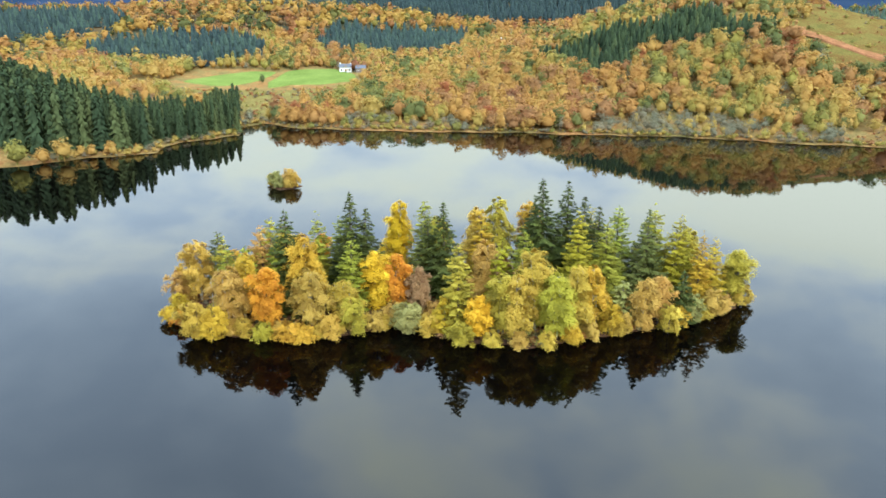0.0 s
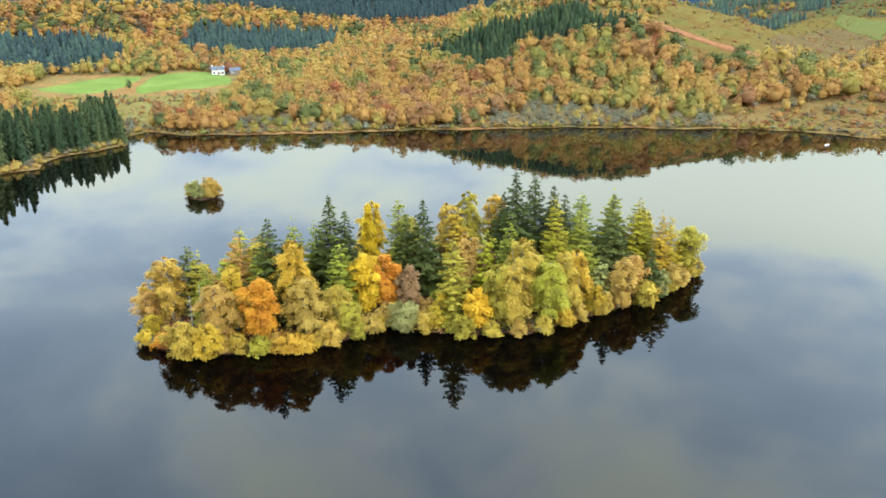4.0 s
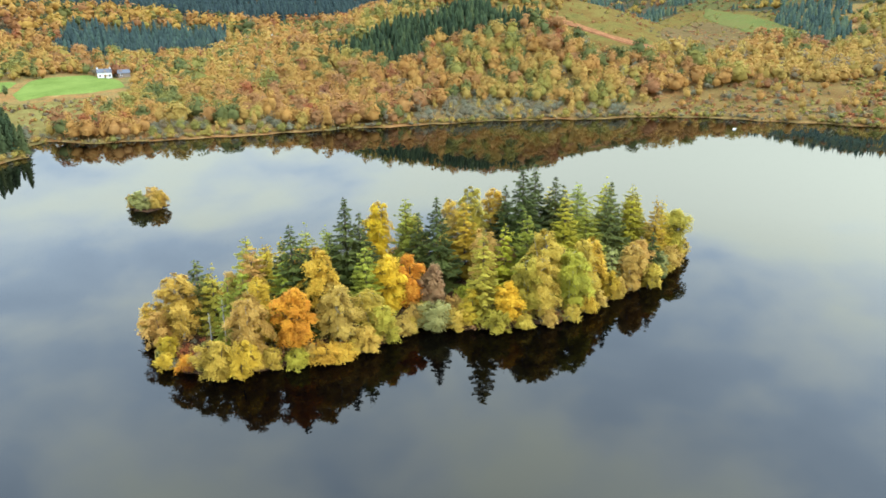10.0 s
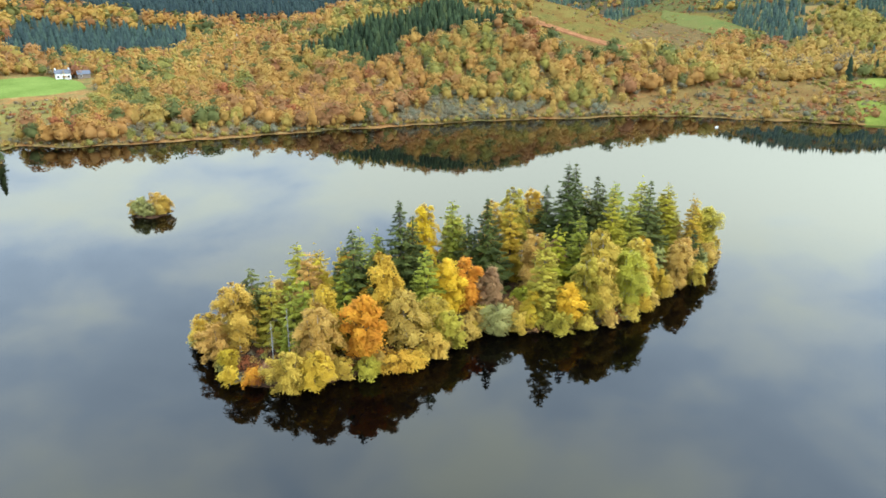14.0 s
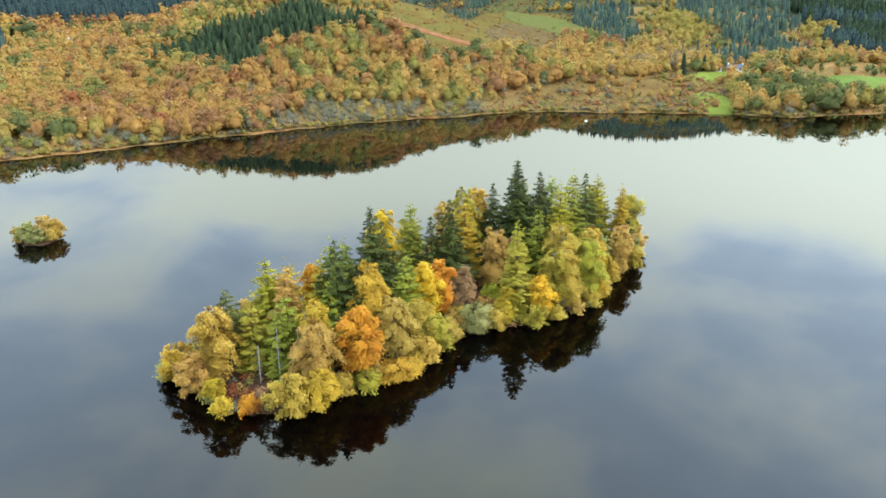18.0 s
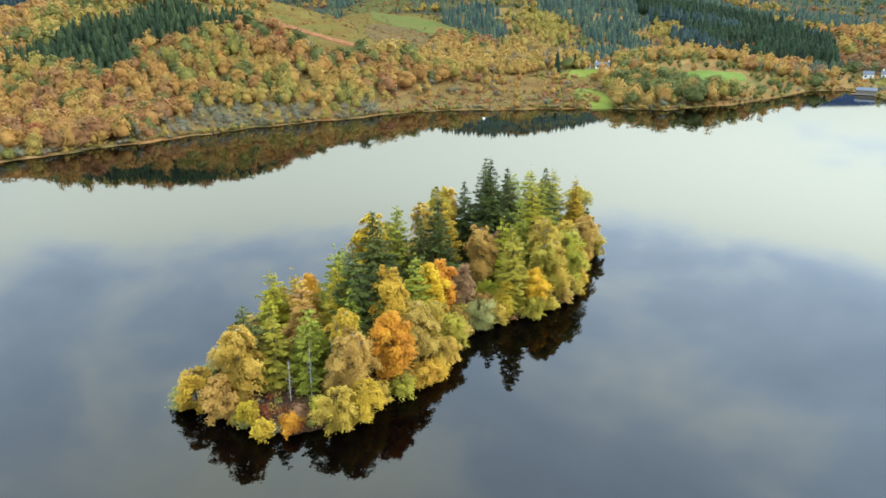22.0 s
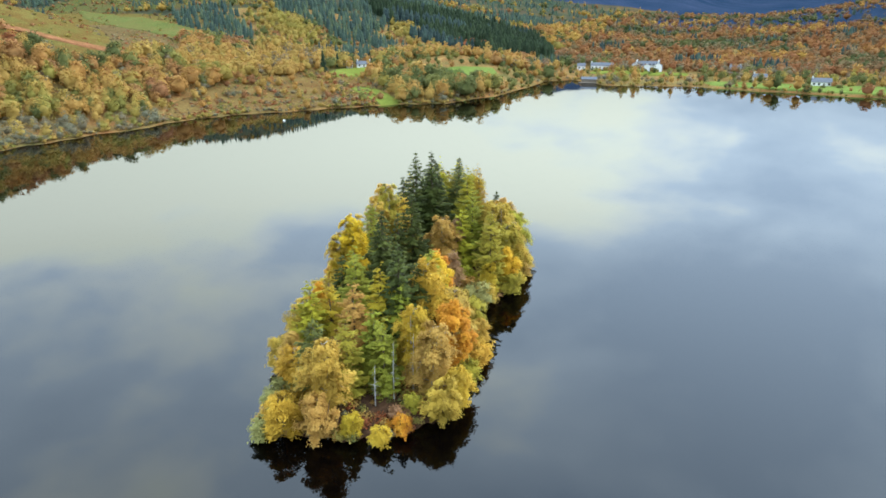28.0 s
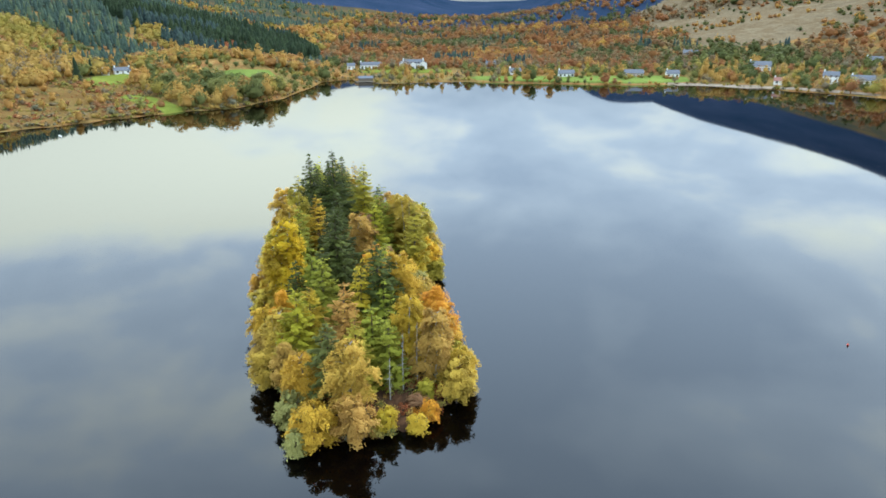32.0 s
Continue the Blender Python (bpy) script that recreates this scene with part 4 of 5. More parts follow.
# ---- the island ----
ISLAND = [(-61.5, 21), (-60, 13), (-58, 8.5), (-52, 4), (-42, 5), (-31, 5.5), (-25, 9), (-21, 12), (-16, 9.5), (-11, 6.5), (4, 6), (12, 11), (23, 16), (37, 25), (41, 30), (36, 36), (20, 39), (0, 40), (-20, 36.5), (-35, 33), (-50, 28.5), (-58, 25.5)]


def build_island():
    n = 220
    edge = []
    for i in range(n):
        f = i / n * len(ISLAND)
        k, u = int(f), f - int(f)
        p, q = ISLAND[k], ISLAND[(k + 1) % len(ISLAND)]
        edge.append((p[0] + (q[0] - p[0]) * u, p[1] + (q[1] - p[1]) * u))
    edge = np.array(edge)
    for _ in range(3):
        edge = (np.roll(edge, 1, 0) + 2 * edge + np.roll(edge, -1, 0)) / 4
    mid = np.array([-10.0, 21.0])
    out = edge - mid
    out /= np.linalg.norm(out, axis=1, keepdims=True)
    edge = edge - out * 1.8 + out * (0.4 * np.sin(np.arange(n) * 0.9) + 0.3 * np.sin(np.arange(n) * 2.3))[:, None]
    rings = [(1.06, -1.6), (1.025, -0.5), (1.0, 0.05), (0.985, 0.35), (0.95, 0.6), (0.88, 0.85), (0.75, 1.1), (0.6, 1.3), (0.45, 1.4), (0.3, 1.5), (0.15, 1.5)]
    v = [np.array([[*mid, 1.5]])]
    for f, z in rings[::-1]:
        p = mid + (edge - mid) * f
        v.append(np.column_stack([p, z + (0.15 * ripple(p[:, 0], p[:, 1], 1.5) if z > 0.2 else np.zeros(n))]))
    t = [(0, 1 + j, 1 + (j + 1) % n) for j in range(n)]
    for k in range(len(rings) - 1):
        for j in range(n):
            a, b = 1 + k * n + j, 1 + k * n + (j + 1) % n
            t += [(a, a + n, b + n), (a, b + n, b)]
    tagged(new("island_ground", mesh_of("island_ground", np.vstack(v), t, [PEAT], smooth=True)), "low island bank of rusty leaf litter and peat", "island", kind="structure")


build_island()


def tube(path, radii, sides=7):
    """A tapered limb along a path."""
    path = np.asarray(path, float)
    vs = []
    for k, p in enumerate(path):
        d = path[min(k + 1, len(path) - 1)] - path[max(k - 1, 0)]
        d /= np.linalg.norm(d) + 1e-9
        u = np.cross(d, (0.31, 0.95, 0.1))
        u /= np.linalg.norm(u) + 1e-9
        w = np.cross(d, u)
        a = np.arange(sides) / sides * 2 * np.pi
        vs.append(p + radii[k] * (np.cos(a)[:, None] * u + np.sin(a)[:, None] * w))
    t = []
    for k in range(len(path) - 1):
        for j in range(sides):
            a, b = k * sides + j, k * sides + (j + 1) % sides
            t += [(a, b, b + sides), (a, b + sides, a + sides)]
    return np.vstack(vs), np.array(t)


def join(pieces):
    vs, ts, base = [], [], 0
    for v, t in pieces:
        vs.append(v), ts.append(t + base)
        base += len(v)
    return np.vstack(vs), np.vstack(ts)


def needle_tree(h, r, rng, droop, dense, spray, start=0.06, full=0.55, whorl=1.35, curl=0.16, loose=0.2, taper=0.9):
    """Trunk and crown of a spruce or larch: whorls of branches that carry hanging sprays."""
    trunk = tube([(0, 0, -0.6), (0.01 * h * rng.uniform(-1, 1), 0, 0.5 * h), (0, 0, h * 0.99)], [0.016 * h + 0.05, 0.01 * h + 0.02, 0.012])
    limbs = [trunk]
    cs, ns, al = [], [], []
    whorls = int(h * whorl)
    for k in range(whorls):
        f = start + (0.985 - start) * (k + rng.uniform(-0.15, 0.15)) / whorls
        length = r * min(1.0, (1 - f) / full) ** taper * rng.uniform(0.86, 1.08) + 0.1
        count = max(5, int(5 + 4 * (1 - f)))
        turn = rng.uniform(0, 6.28)
        for b in range(count):
            a = turn + b * 6.283 / count + rng.normal(0, 0.18)
            z = f * h + rng.normal(0, loose) * h / whorls
            L = length * rng.uniform(0.6, 1.15)
            n = max(7, int(dense * L * (4 + 3 * L)))
            u = np.sqrt(rng.uniform(0.015, 1, n))
            side = rng.normal(0, 0.17, n) * L * (1.15 - 0.75 * u)
            ca, sa = math.cos(a), math.sin(a)
            rad = u * L
            x, y = rad * ca - side * sa, rad * sa + side * ca
            zz = z - droop * L * u * (1.25 - 0.5 * u) + curl * L * u ** 3 - np.abs(side) * 0.45 + rng.normal(0, 0.05, n) - 0.1 * rng.random(n) ** 2
            cs.append(np.column_stack([x, y, zz]))
            ns.append(np.column_stack([np.full(n, ca * 0.35), np.full(n, sa * 0.35), np.full(n, 0.9)]))
            sg = np.sign(side) * rng.uniform(0.2, 0.9, n)
            al.append(np.column_stack([ca - sg * sa, sa + sg * ca, np.full(n, -droop * 0.9) - 0.25 * rng.random(n)]))
            if b % 3 == 0 and L > 0.9:
                limbs.append(tube([(0, 0, z), (0.6 * L * ca, 0.6 * L * sa, z - droop * L * 0.5)], [0.045, 0.012], 4))
    cs = np.vstack(cs)
    out = np.column_stack([cs[:, :2] / (r * 0.6), np.full(len(cs), 0.3)])
    crown = leaf_tris(rng, cs, np.vstack(ns), spray, 1.5, np.vstack(al), 0.3, 0.35)
    return join(limbs), crown, leaf_normals(crown[0], soft(np.vstack(ns) * 0.8 + out))


def broad_tree(h, r, rng, lumps, leaves, size, base=0.25, droop=0.0, stems=1, tall=1.0):
    """Trunk with limbs and an uneven crown of small leaf sprays with gaps."""
    lean = rng.normal(0, 0.04, 2) * h
    limbs = []
    centres = []
    for s in range(stems):
        off = rng.normal(0, 0.12 * r, 2) if stems > 1 else (0, 0)
        limbs.append(tube([(off[0], off[1], -0.6), (off[0] + lean[0] * 0.4, off[1] + lean[1] * 0.4, 0.4 * h), (lean[0] + off[0] * 2, lean[1] + off[1] * 2, 0.85 * h)], [0.018 * h + 0.04, 0.012 * h, 0.02]))
    for k in range(lumps):
        f = base + (0.95 - base) * ((k + 0.5) / lumps) + rng.uniform(-0.04, 0.04)
        a = k * 2.4 + rng.uniform(-0.6, 0.6)
        g = min(0.97, max(0.14, (f - base * 0.6) / (1.06 - base * 0.6)))
        spread = r * rng.uniform(0.75, 1.15) * math.sin(math.pi * g) ** 0.65
        q = rng.uniform(0.2, 0.9) if f < 0.86 else rng.uniform(0.0, 0.35)
        c = np.array([lean[0] * f + spread * q * math.cos(a), lean[1] * f + spread * q * math.sin(a), f * h])
        rad = r * rng.uniform(0.2, 0.36) * (1.0 if f < 0.8 else 0.8)
        centres.append((c, rad))
        z0 = max(0.12 * h, c[2] - rad * 1.8)
        limbs.append(tube([(lean[0] * z0 / h, lean[1] * z0 / h, z0), (c[0] * 0.55 + lean[0] * 0.2, c[1] * 0.55 + lean[1] * 0.2, (z0 + c[2]) / 2 - 0.05 * h), c], [0.006 * h + 0.02, 0.005 * h + 0.01, 0.01], 5))
    total = sum(q * q for _, q in centres)
    cs, ns = [], []
    middle = np.array([lean[0] * 0.5, lean[1] * 0.5, h * (0.35 + 0.25 * base)])
    for c, rad in centres:
        n = int(leaves * rad * rad / total)
        d = sphere_points(rng, n)
        d[:, 2] = np.where(d[:, 2] < -0.45, -d[:, 2], d[:, 2])
        twig = sphere_points(rng, 16)
        near = np.max(d @ twig.T, axis=1)
        d = d[near > rng.uniform(0.55, 0.97, n)]
        n = len(d)
        p = c + d * rad * np.array([1, 1, tall]) * (1.2 - 0.8 * rng.random((n, 1)) ** 1.7) * np.where(rng.random((n, 1)) < 0.16, rng.uniform(1.15, 1.5, (n, 1)), 1.0)
        if droop:
            p[:, 2] -= droop * rng.random(n) ** 2 * rad * 2.0 * np.hypot(d[:, 0], d[:, 1])
        p[:, 2] = np.maximum(p[:, 2], 0.2 + 0.2 * rng.random(n))
        way = p - middle
        way /= np.linalg.norm(way, axis=1, keepdims=True) + 1e-9
        cs.append(p), ns.append(0.6 * d + 0.6 * way + (0, 0, 0.05))
    ns = np.vstack(ns)
    crown = leaf_tris(rng, np.vstack(cs), ns * 0.5, size, 1.15, None, 0.34, 0.9)
    return join(limbs), crown, leaf_normals(crown[0], soft(ns + (0, 0, 0.25)))


def plume_tree(h, r, rng, branches, leaves, size, base=0.1, rise=0.7, droop=0.9, stems=1, widest=0.4):
    """Birch or willow: arching limbs that carry loose plumes of hanging leaf sprays."""
    lean = rng.normal(0, 0.05, 2) * h
    limbs, cs, ns, al = [], [], [], []
    for s in range(stems):
        off = rng.normal(0, 0.14 * r, 2) if stems > 1 else np.zeros(2)
        limbs.append(tube([(off[0], off[1], -0.6), (off[0] + lean[0] * 0.4, off[1] + lean[1] * 0.4, 0.4 * h), (lean[0] + off[0] * 1.6, lean[1] + off[1] * 1.6, 0.9 * h)], [0.016 * h + 0.03, 0.011 * h, 0.015]))
    f = base + (0.96 - base) * ((np.arange(branches) + rng.uniform(0, 1, branches)) / branches) ** 0.9
    # crown outline: widest part way up, closing to a rounded top
    g = np.where(f < widest, 0.62 + 0.38 * f / widest, np.sqrt(np.clip(1 - ((f - widest) / (1.02 - widest)) ** 2, 0.02, 1)))
    length = r * g * rng.uniform(0.55, 1.15, branches)
    share = (length ** 1.5 + 0.1 * r) / np.sum(length ** 1.5 + 0.1 * r)
    for k in range(branches):
        L, a = length[k], k * 2.4 + rng.uniform(-0.5, 0.5)
        ca, sa = math.cos(a), math.sin(a)
        up, fall = rise * rng.uniform(0.7, 1.3), droop * rng.uniform(0.6, 1.4)
        z0 = f[k] * h - (up - fall * 0.6) * L * 0.7
        n = max(12, int(leaves * share[k]))
        # a few plumes on each limb
        m = int(rng.integers(4, 8))
        knot = np.sort(rng.uniform(0.3, 1.0, m))
        off_side = rng.normal(0, 0.2, m) * L
        j = rng.integers(0, m, n)
        u = np.clip(knot[j] + rng.normal(0, 0.1, n), 0.1, 1.15)
        side = off_side[j] * u + rng.normal(0, 0.085 * L + 0.1, n)
        hang = rng.exponential(0.13, n) * (0.5 + 0.5 * u) * (0.4 + 0.6 * droop)
        x = lean[0] * f[k] + u * L * ca - side * sa
        y = lean[1] * f[k] + u * L * sa + side * ca
        z = z0 + up * L * u - fall * L * u ** 2.2 - hang + rng.normal(0, 0.07 * L + 0.06, n)
        cs.append(np.column_stack([x, y, np.maximum(z, 0.15 + 0.25 * rng.random(n))]))
        ns.append(np.column_stack([np.full(n, ca * 0.3), np.full(n, sa * 0.3), np.full(n, 0.85)]))
        al.append(np.column_stack([np.full(n, ca), np.full(n, sa), np.full(n, -0.5)]))
        if k % 2 == 0:
            q = [(lean[0] * f[k] + u1 * L * ca, lean[1] * f[k] + u1 * L * sa, max(0.1, z0 + up * L * u1 - fall * L * u1 ** 2.2)) for u1 in (0.0, 0.35, 0.7, 1.0)]
            limbs.append(tube(q, [0.004 * h + 0.02, 0.003 * h + 0.015, 0.014, 0.006], 4))
    cs, ns, al = np.vstack(cs), np.vstack(ns), np.vstack(al)
    way = cs - (lean[0] * 0.5, lean[1] * 0.5, 0.4 * h)
    way /= np.linalg.norm(way, axis=1, keepdims=True) + 1e-9
    crown = leaf_tris(rng, cs, ns, size, 1.3, al, 0.36, 0.1)
    return join(limbs), crown, leaf_normals(crown[0], soft(way + (0, 0, 0.35)))


def grow(kind, x, y, h, r, leaf, label, seed, bark=None, z=None, category=None, **more):
    rng = np.random.default_rng(seed)
    if kind == "spruce":
        wood, crown, rounded = needle_tree(h, r, rng, more.get("droop", 0.5), 2.4, 0.16, 0.05, 0.6, 1.9, 0.16, 0.3)
        name, cat = "spruce_tree", "conifer tree"
    elif kind == "larch":
        wood, crown, rounded = needle_tree(h, r, rng, more.get("droop", 0.05), 3.4, 0.108, 0.06, 0.62, 2.6, 0.1, 1.6, 0.62)
        name, cat = "larch_tree", "larch tree"
    elif kind == "pine":
        wood, crown, rounded = needle_tree(h, r, rng, -0.05, 2.0, 0.19, 0.25, 0.3, 1.2, 0.0)
        name, cat = "pine_tree", "conifer tree"
    elif kind == "birch":
        wood, crown, rounded = plume_tree(h, r * 1.1, rng, 54, int(560 * h * r), 0.112, 0.12, 0.75, 0.75, 2, 0.42)
        name, cat = "birch_tree", "birch tree"
    elif kind == "round":
        wood, crown, rounded = broad_tree(h, r, rng, 40, int(560 * h * r), 0.145, 0.14, 0.05)
        name, cat = "maple_tree", "tree"
    else:
        wood, crown, rounded = plume_tree(h, r * 1.05, rng, 32, int(560 * h * r), 0.112, 0.05, 1.0, 0.7, 3, 0.35)
        name, cat = "shore_bush", "bush"
    top = new(name)
    top.location = (x, y, 0.5 if z is None else z)
    tagged(top, label, category or cat, group="island trees")
    child("trunk", mesh_of("trunk", *wood, [bark or BARK], smooth=True), top)
    child("crown", mesh_of("crown", *crown, [LEAVES[leaf]], normals=rounded), top)
    return top


def fuller(r):
    return r * 1.2


SPRUCES = [(-38.9, 15.4, 18.3, 3.3), (-36.3, 13.8, 14.8, 3.0), (-29.6, 22.2, 20.0, 3.0), (-27.2, 23.4, 17.0, 2.8), (-13.7, 24, 18.4, 2.9), (-16.6, 25.4, 15.4, 2.4),
           (3.2, 26.8, 22.4, 3.6), (7.9, 32.1, 20.8, 3.2), (2.1, 32.5, 17.0, 3.0), (10.6, 28.8, 18.8, 3.0), (13.5, 31.5, 16.5, 2.6), (-31.8, 28.2, 12.5, 2.2), (26.5, 20.0, 9.0, 1.8)]
for i, (x, y, h, r) in enumerate(SPRUCES):
    grow("spruce", x, y, h, fuller(r) * 1.14, "spruce", "tall dark green spruce standing on the island" if h > 16 else "slim dark green spruce among yellow birches", 100 + i)
grow("spruce", 21.4, 27.3, 17.4, 3.6, "pine", "broad grey-green spruce near the island's far end", 131, droop=0.3)
grow("pine", -53.3, 20.5, 12.2, 2.6, "pine", "ragged olive pine at the island's tip", 132)
grow("pine", 16.5, 17.0, 8.0, 1.9, "grey", "small grey-green pine by the water", 133)

LARCHES = [(-45.6, 25.6, 13.6, 2.3, "larch_yellow"), (-42.6, 24.4, 12.4, 2.1, "larch_orange"), (-17.8, 30, 16.6, 2.3, "larch_green"), (-27.8, 14.9, 13.8, 2.2, "larch_green"),
           (-9.7, 10.7, 15.0, 2.1, "lime"), (-3.2, 18.4, 13.2, 2.0, "larch_yellow"), (0.4, 17.4, 15.2, 2.3, "larch_green"), (9.3, 21.4, 17.6, 2.4, "larch_yellow"),
           (13.9, 22.6, 15.6, 2.6, "larch_green"), (27.3, 29.6, 15.2, 2.6, "larch_yellow"), (17, 32.5, 16, 2.7, "larch_green"), (23.5, 33, 15.6, 2.7, "larch_yellow"), (12.5, 35.5, 14.5, 2.5, "lime"),
           (-36, 23.6, 14.6, 2.4, "larch_green"), (-40.2, 17.6, 14.8, 2.2, "larch_orange"), (-40.6, 14.4, 12.2, 2.0, "larch_green"), (-45, 19.4, 13.6, 2.4, "tan"),
           (-46.4, 15.7, 11.2, 2.1, "larch_green"), (-48.6, 13.4, 10.6, 1.9, "larch_green"), (-51, 17.4, 11.5, 1.9, "lime"), (-32.5, 25.6, 13.6, 2.1, "larch_green"), (33, 27.6, 12.2, 1.7, "larch_orange"),
           (30.3, 25.5, 13.2, 1.7, "larch_orange"), (-7.4, 28.5, 15.6, 2.3, "larch_orange")]
for i, (x, y, h, r, leaf) in enumerate(LARCHES):
    word = {"larch_green": "pale green larch just turning yellow", "larch_yellow": "soft yellow larch in autumn colour", "larch_orange": "slender orange larch in autumn colour", "lime": "narrow yellow-green larch on the island", "tan": "tan-coloured larch half bare"}[leaf]
    grow("larch", x, y, h, fuller(r) * 1.12, leaf, word, 200 + i)

BIRCHES = [(-56, 18, 11.4, 3.0, "straw"), (-46.2, 8.0, 10.6, 3.2, "tan"), (-44.3, 11.2, 12.0, 2.6, "gold"), (-34.6, 13.0, 15.0, 3.2, "gold"), (-32.8, 9.2, 10.2, 3.0, "tan"),
           (-23.9, 31.6, 16.4, 2.8, "yellow"), (-22.8, 33.6, 12.5, 2.6, "gold"), (-4.7, 32.4, 17.3, 3.0, "lime"), (-9.5, 33, 15, 2.6, "straw"), (3.0, 12.6, 13.8, 3.4, "straw"), (5.4, 10.4, 11.0, 3.2, "lime"),
           (-0.6, 9.0, 10.8, 2.8, "straw"), (-3.0, 10.0, 11.0, 2.6, "lime"), (1.5, 35.5, 15.6, 2.8, "gold"), (-5.5, 21.4, 12.2, 3.2, "tan"), (8.6, 13.6, 11.4, 2.8, "straw"), (-27.2, 10.4, 8.0, 2.8, "straw"),
           (11.8, 15.2, 11.0, 2.6, "gold"), (-43.6, 28.4, 9.6, 2.8, "straw"), (19.5, 16.6, 8.6, 2.6, "tan"), (-52.8, 24, 7.5, 2.6, "gold"), (-15.5, 34, 12.5, 2.8, "lime"), (29.5, 33, 12.0, 2.6, "lime")]
for i, (x, y, h, r, leaf) in enumerate(BIRCHES):
    word = {"straw": "weeping birch with straw-yellow leaves", "tan": "birch with thinning tan-brown leaves", "gold": "birch with golden autumn leaves", "yellow": "tall birch with bright yellow leaves", "lime": "birch with yellow-green leaves"}[leaf]
    grow("birch", x, y, h, r, leaf, word, 300 + i, PALE_BARK)

ROUNDS = [(-23.8, 16.4, 11.2, 3.0, "amber"), (-20, 16.8, 10.2, 2.8, "orange"), (-16.8, 15.8, 8.6, 2.4, "rust"), (-39.8, 7.0, 10.6, 3.1, "orange"), (-37.5, 29.5, 9.6, 2.2, "orange"), (-6.2, 8.4, 6.8, 2.6, "amber"),
          (37, 30, 9.4, 3.4, "lime"), (22.5, 17.6, 8.4, 2.4, "tan"), (-2.8, 20.5, 10.5, 2.6, "rust"), (-48.6, 27, 6.8, 2.4, "tan")]
for i, (x, y, h, r, leaf) in enumerate(ROUNDS):
    word = {"amber": "round-crowned maple with amber-gold leaves", "orange": "round-crowned oak with orange leaves", "rust": "small tree with russet brown leaves", "lime": "spreading tree with yellow-green leaves over the water", "tan": "round tree with tan leaves"}[leaf]
    grow("round", x, y, h, r, leaf, word, 400 + i)

BUSHES = [(-51, 4.6, 6.2, 2.8, "straw"), (-35.4, 5.2, 3.0, 2.6, "gold"), (-33.2, 5.4, 2.6, 2.0, "gold"), (-26.4, 9.2, 6.4, 2.6, "lime"), (-17.6, 11.0, 5.0, 3.2, "grey"), (-14.4, 10.2, 3.6, 2.2, "straw"), (-20.6, 12.6, 4.2, 2.2, "tan"), (-18.6, 13.6, 3.6, 2.2, "lime"), (-14.2, 13.4, 4.4, 2.2, "tan"), (-11.2, 14.6, 5.4, 2.2, "larch_yellow"), (-11.9, 10.4, 6.8, 1.9, "larch_orange"),
          (-8.6, 6.8, 4.0, 2.2, "lime"), (23.8, 15.8, 5.0, 2.1, "straw"), (-60.2, 21.6, 6.0, 2.6, "gold"), (-59.2, 17.0, 6.2, 2.6, "tan"), (-57.8, 13.4, 3.6, 1.6, "larch_orange"), (-47.6, 3.8, 5.8, 2.4, "gold"),
          (-58, 9.6, 2.6, 1.4, "gold"), (-55, 8.2, 2.6, 1.5, "orange"), (-52.8, 9.8, 2.2, 1.3, "rust"), (-43.4, 5.8, 3.2, 1.8, "straw"), (-40, 5.0, 3.0, 1.8, "lime"), (-29.4, 6.6, 4.2, 2.2, "straw"), (-23, 10.8, 3.4, 1.9, "tan"),
          (14.6, 13.8, 5.2, 2.0, "larch_orange"), (17, 14.8, 3.6, 1.7, "tan"), (29, 20.6, 5.0, 2.0, "grey"), (32.5, 23.2, 5.2, 2.2, "tan"), (39, 29, 4.0, 2.0, "straw"), (-47, 30, 5.6, 2.2, "straw"), (-40, 31.8, 5.2, 2.2, "tan"),
          (-33, 33, 6.0, 2.4, "gold"), (-26.5, 35, 6.0, 2.4, "straw"), (-18, 37, 5.6, 2.4, "gold"), (-8.5, 38, 6.2, 2.4, "tan"), (3, 39.4, 6.4, 2.4, "straw"), (14, 39, 6.0, 2.4, "gold"), (25, 37.5, 6.4, 2.4, "lime"), (34, 35.2, 6.0, 2.4, "tan"),
          (-55.5, 25.4, 4.4, 2.0, "grey"), (-61.6, 23.6, 3.0, 1.6, "grey"), (-50.4, 8.6, 3.0, 1.4, "lime"),
          (-4.0, 7.0, 2.8, 1.6, "straw"), (0.2, 7.0, 3.0, 1.6, "tan"), (4.2, 7.4, 3.0, 1.6, "straw"), (8.0, 9.6, 3.4, 1.7, "gold"), (11.4, 11.8, 3.0, 1.6, "tan"), (16.0, 13.8, 2.6, 1.6, "straw"), (20.4, 16.0, 2.8, 1.6, "tan"),
          (26.2, 18.8, 3.4, 1.7, "gold"), (30.6, 21.8, 3.0, 1.6, "straw"), (35.0, 25.0, 3.2, 1.7, "tan"), (-45.2, 5.8, 2.6, 1.5, "tan"), (-37.6, 6.6, 2.6, 1.5, "tan"), (-31.0, 6.8, 2.4, 1.5, "straw"), (-21.6, 11.4, 2.6, 1.6, "straw")]
for i, (x, y, h, r, leaf) in enumerate(BUSHES):
    word = {"straw": "straw-yellow bush leaning over the water", "gold": "golden bush at the island's edge", "grey": "grey-green willow bush at the waterline", "tan": "thinning tan bush at the shore", "larch_orange": "bright orange bush at the shore", "orange": "orange shrub on the island bank", "larch_yellow": "yellow shrub between the trees", "rust": "russet shrub on the bare bank", "lime": "yellow-green shrub on the bank"}[leaf]
    grow("bush", x, y, h, r, leaf, word, 500 + i, z=0.1)


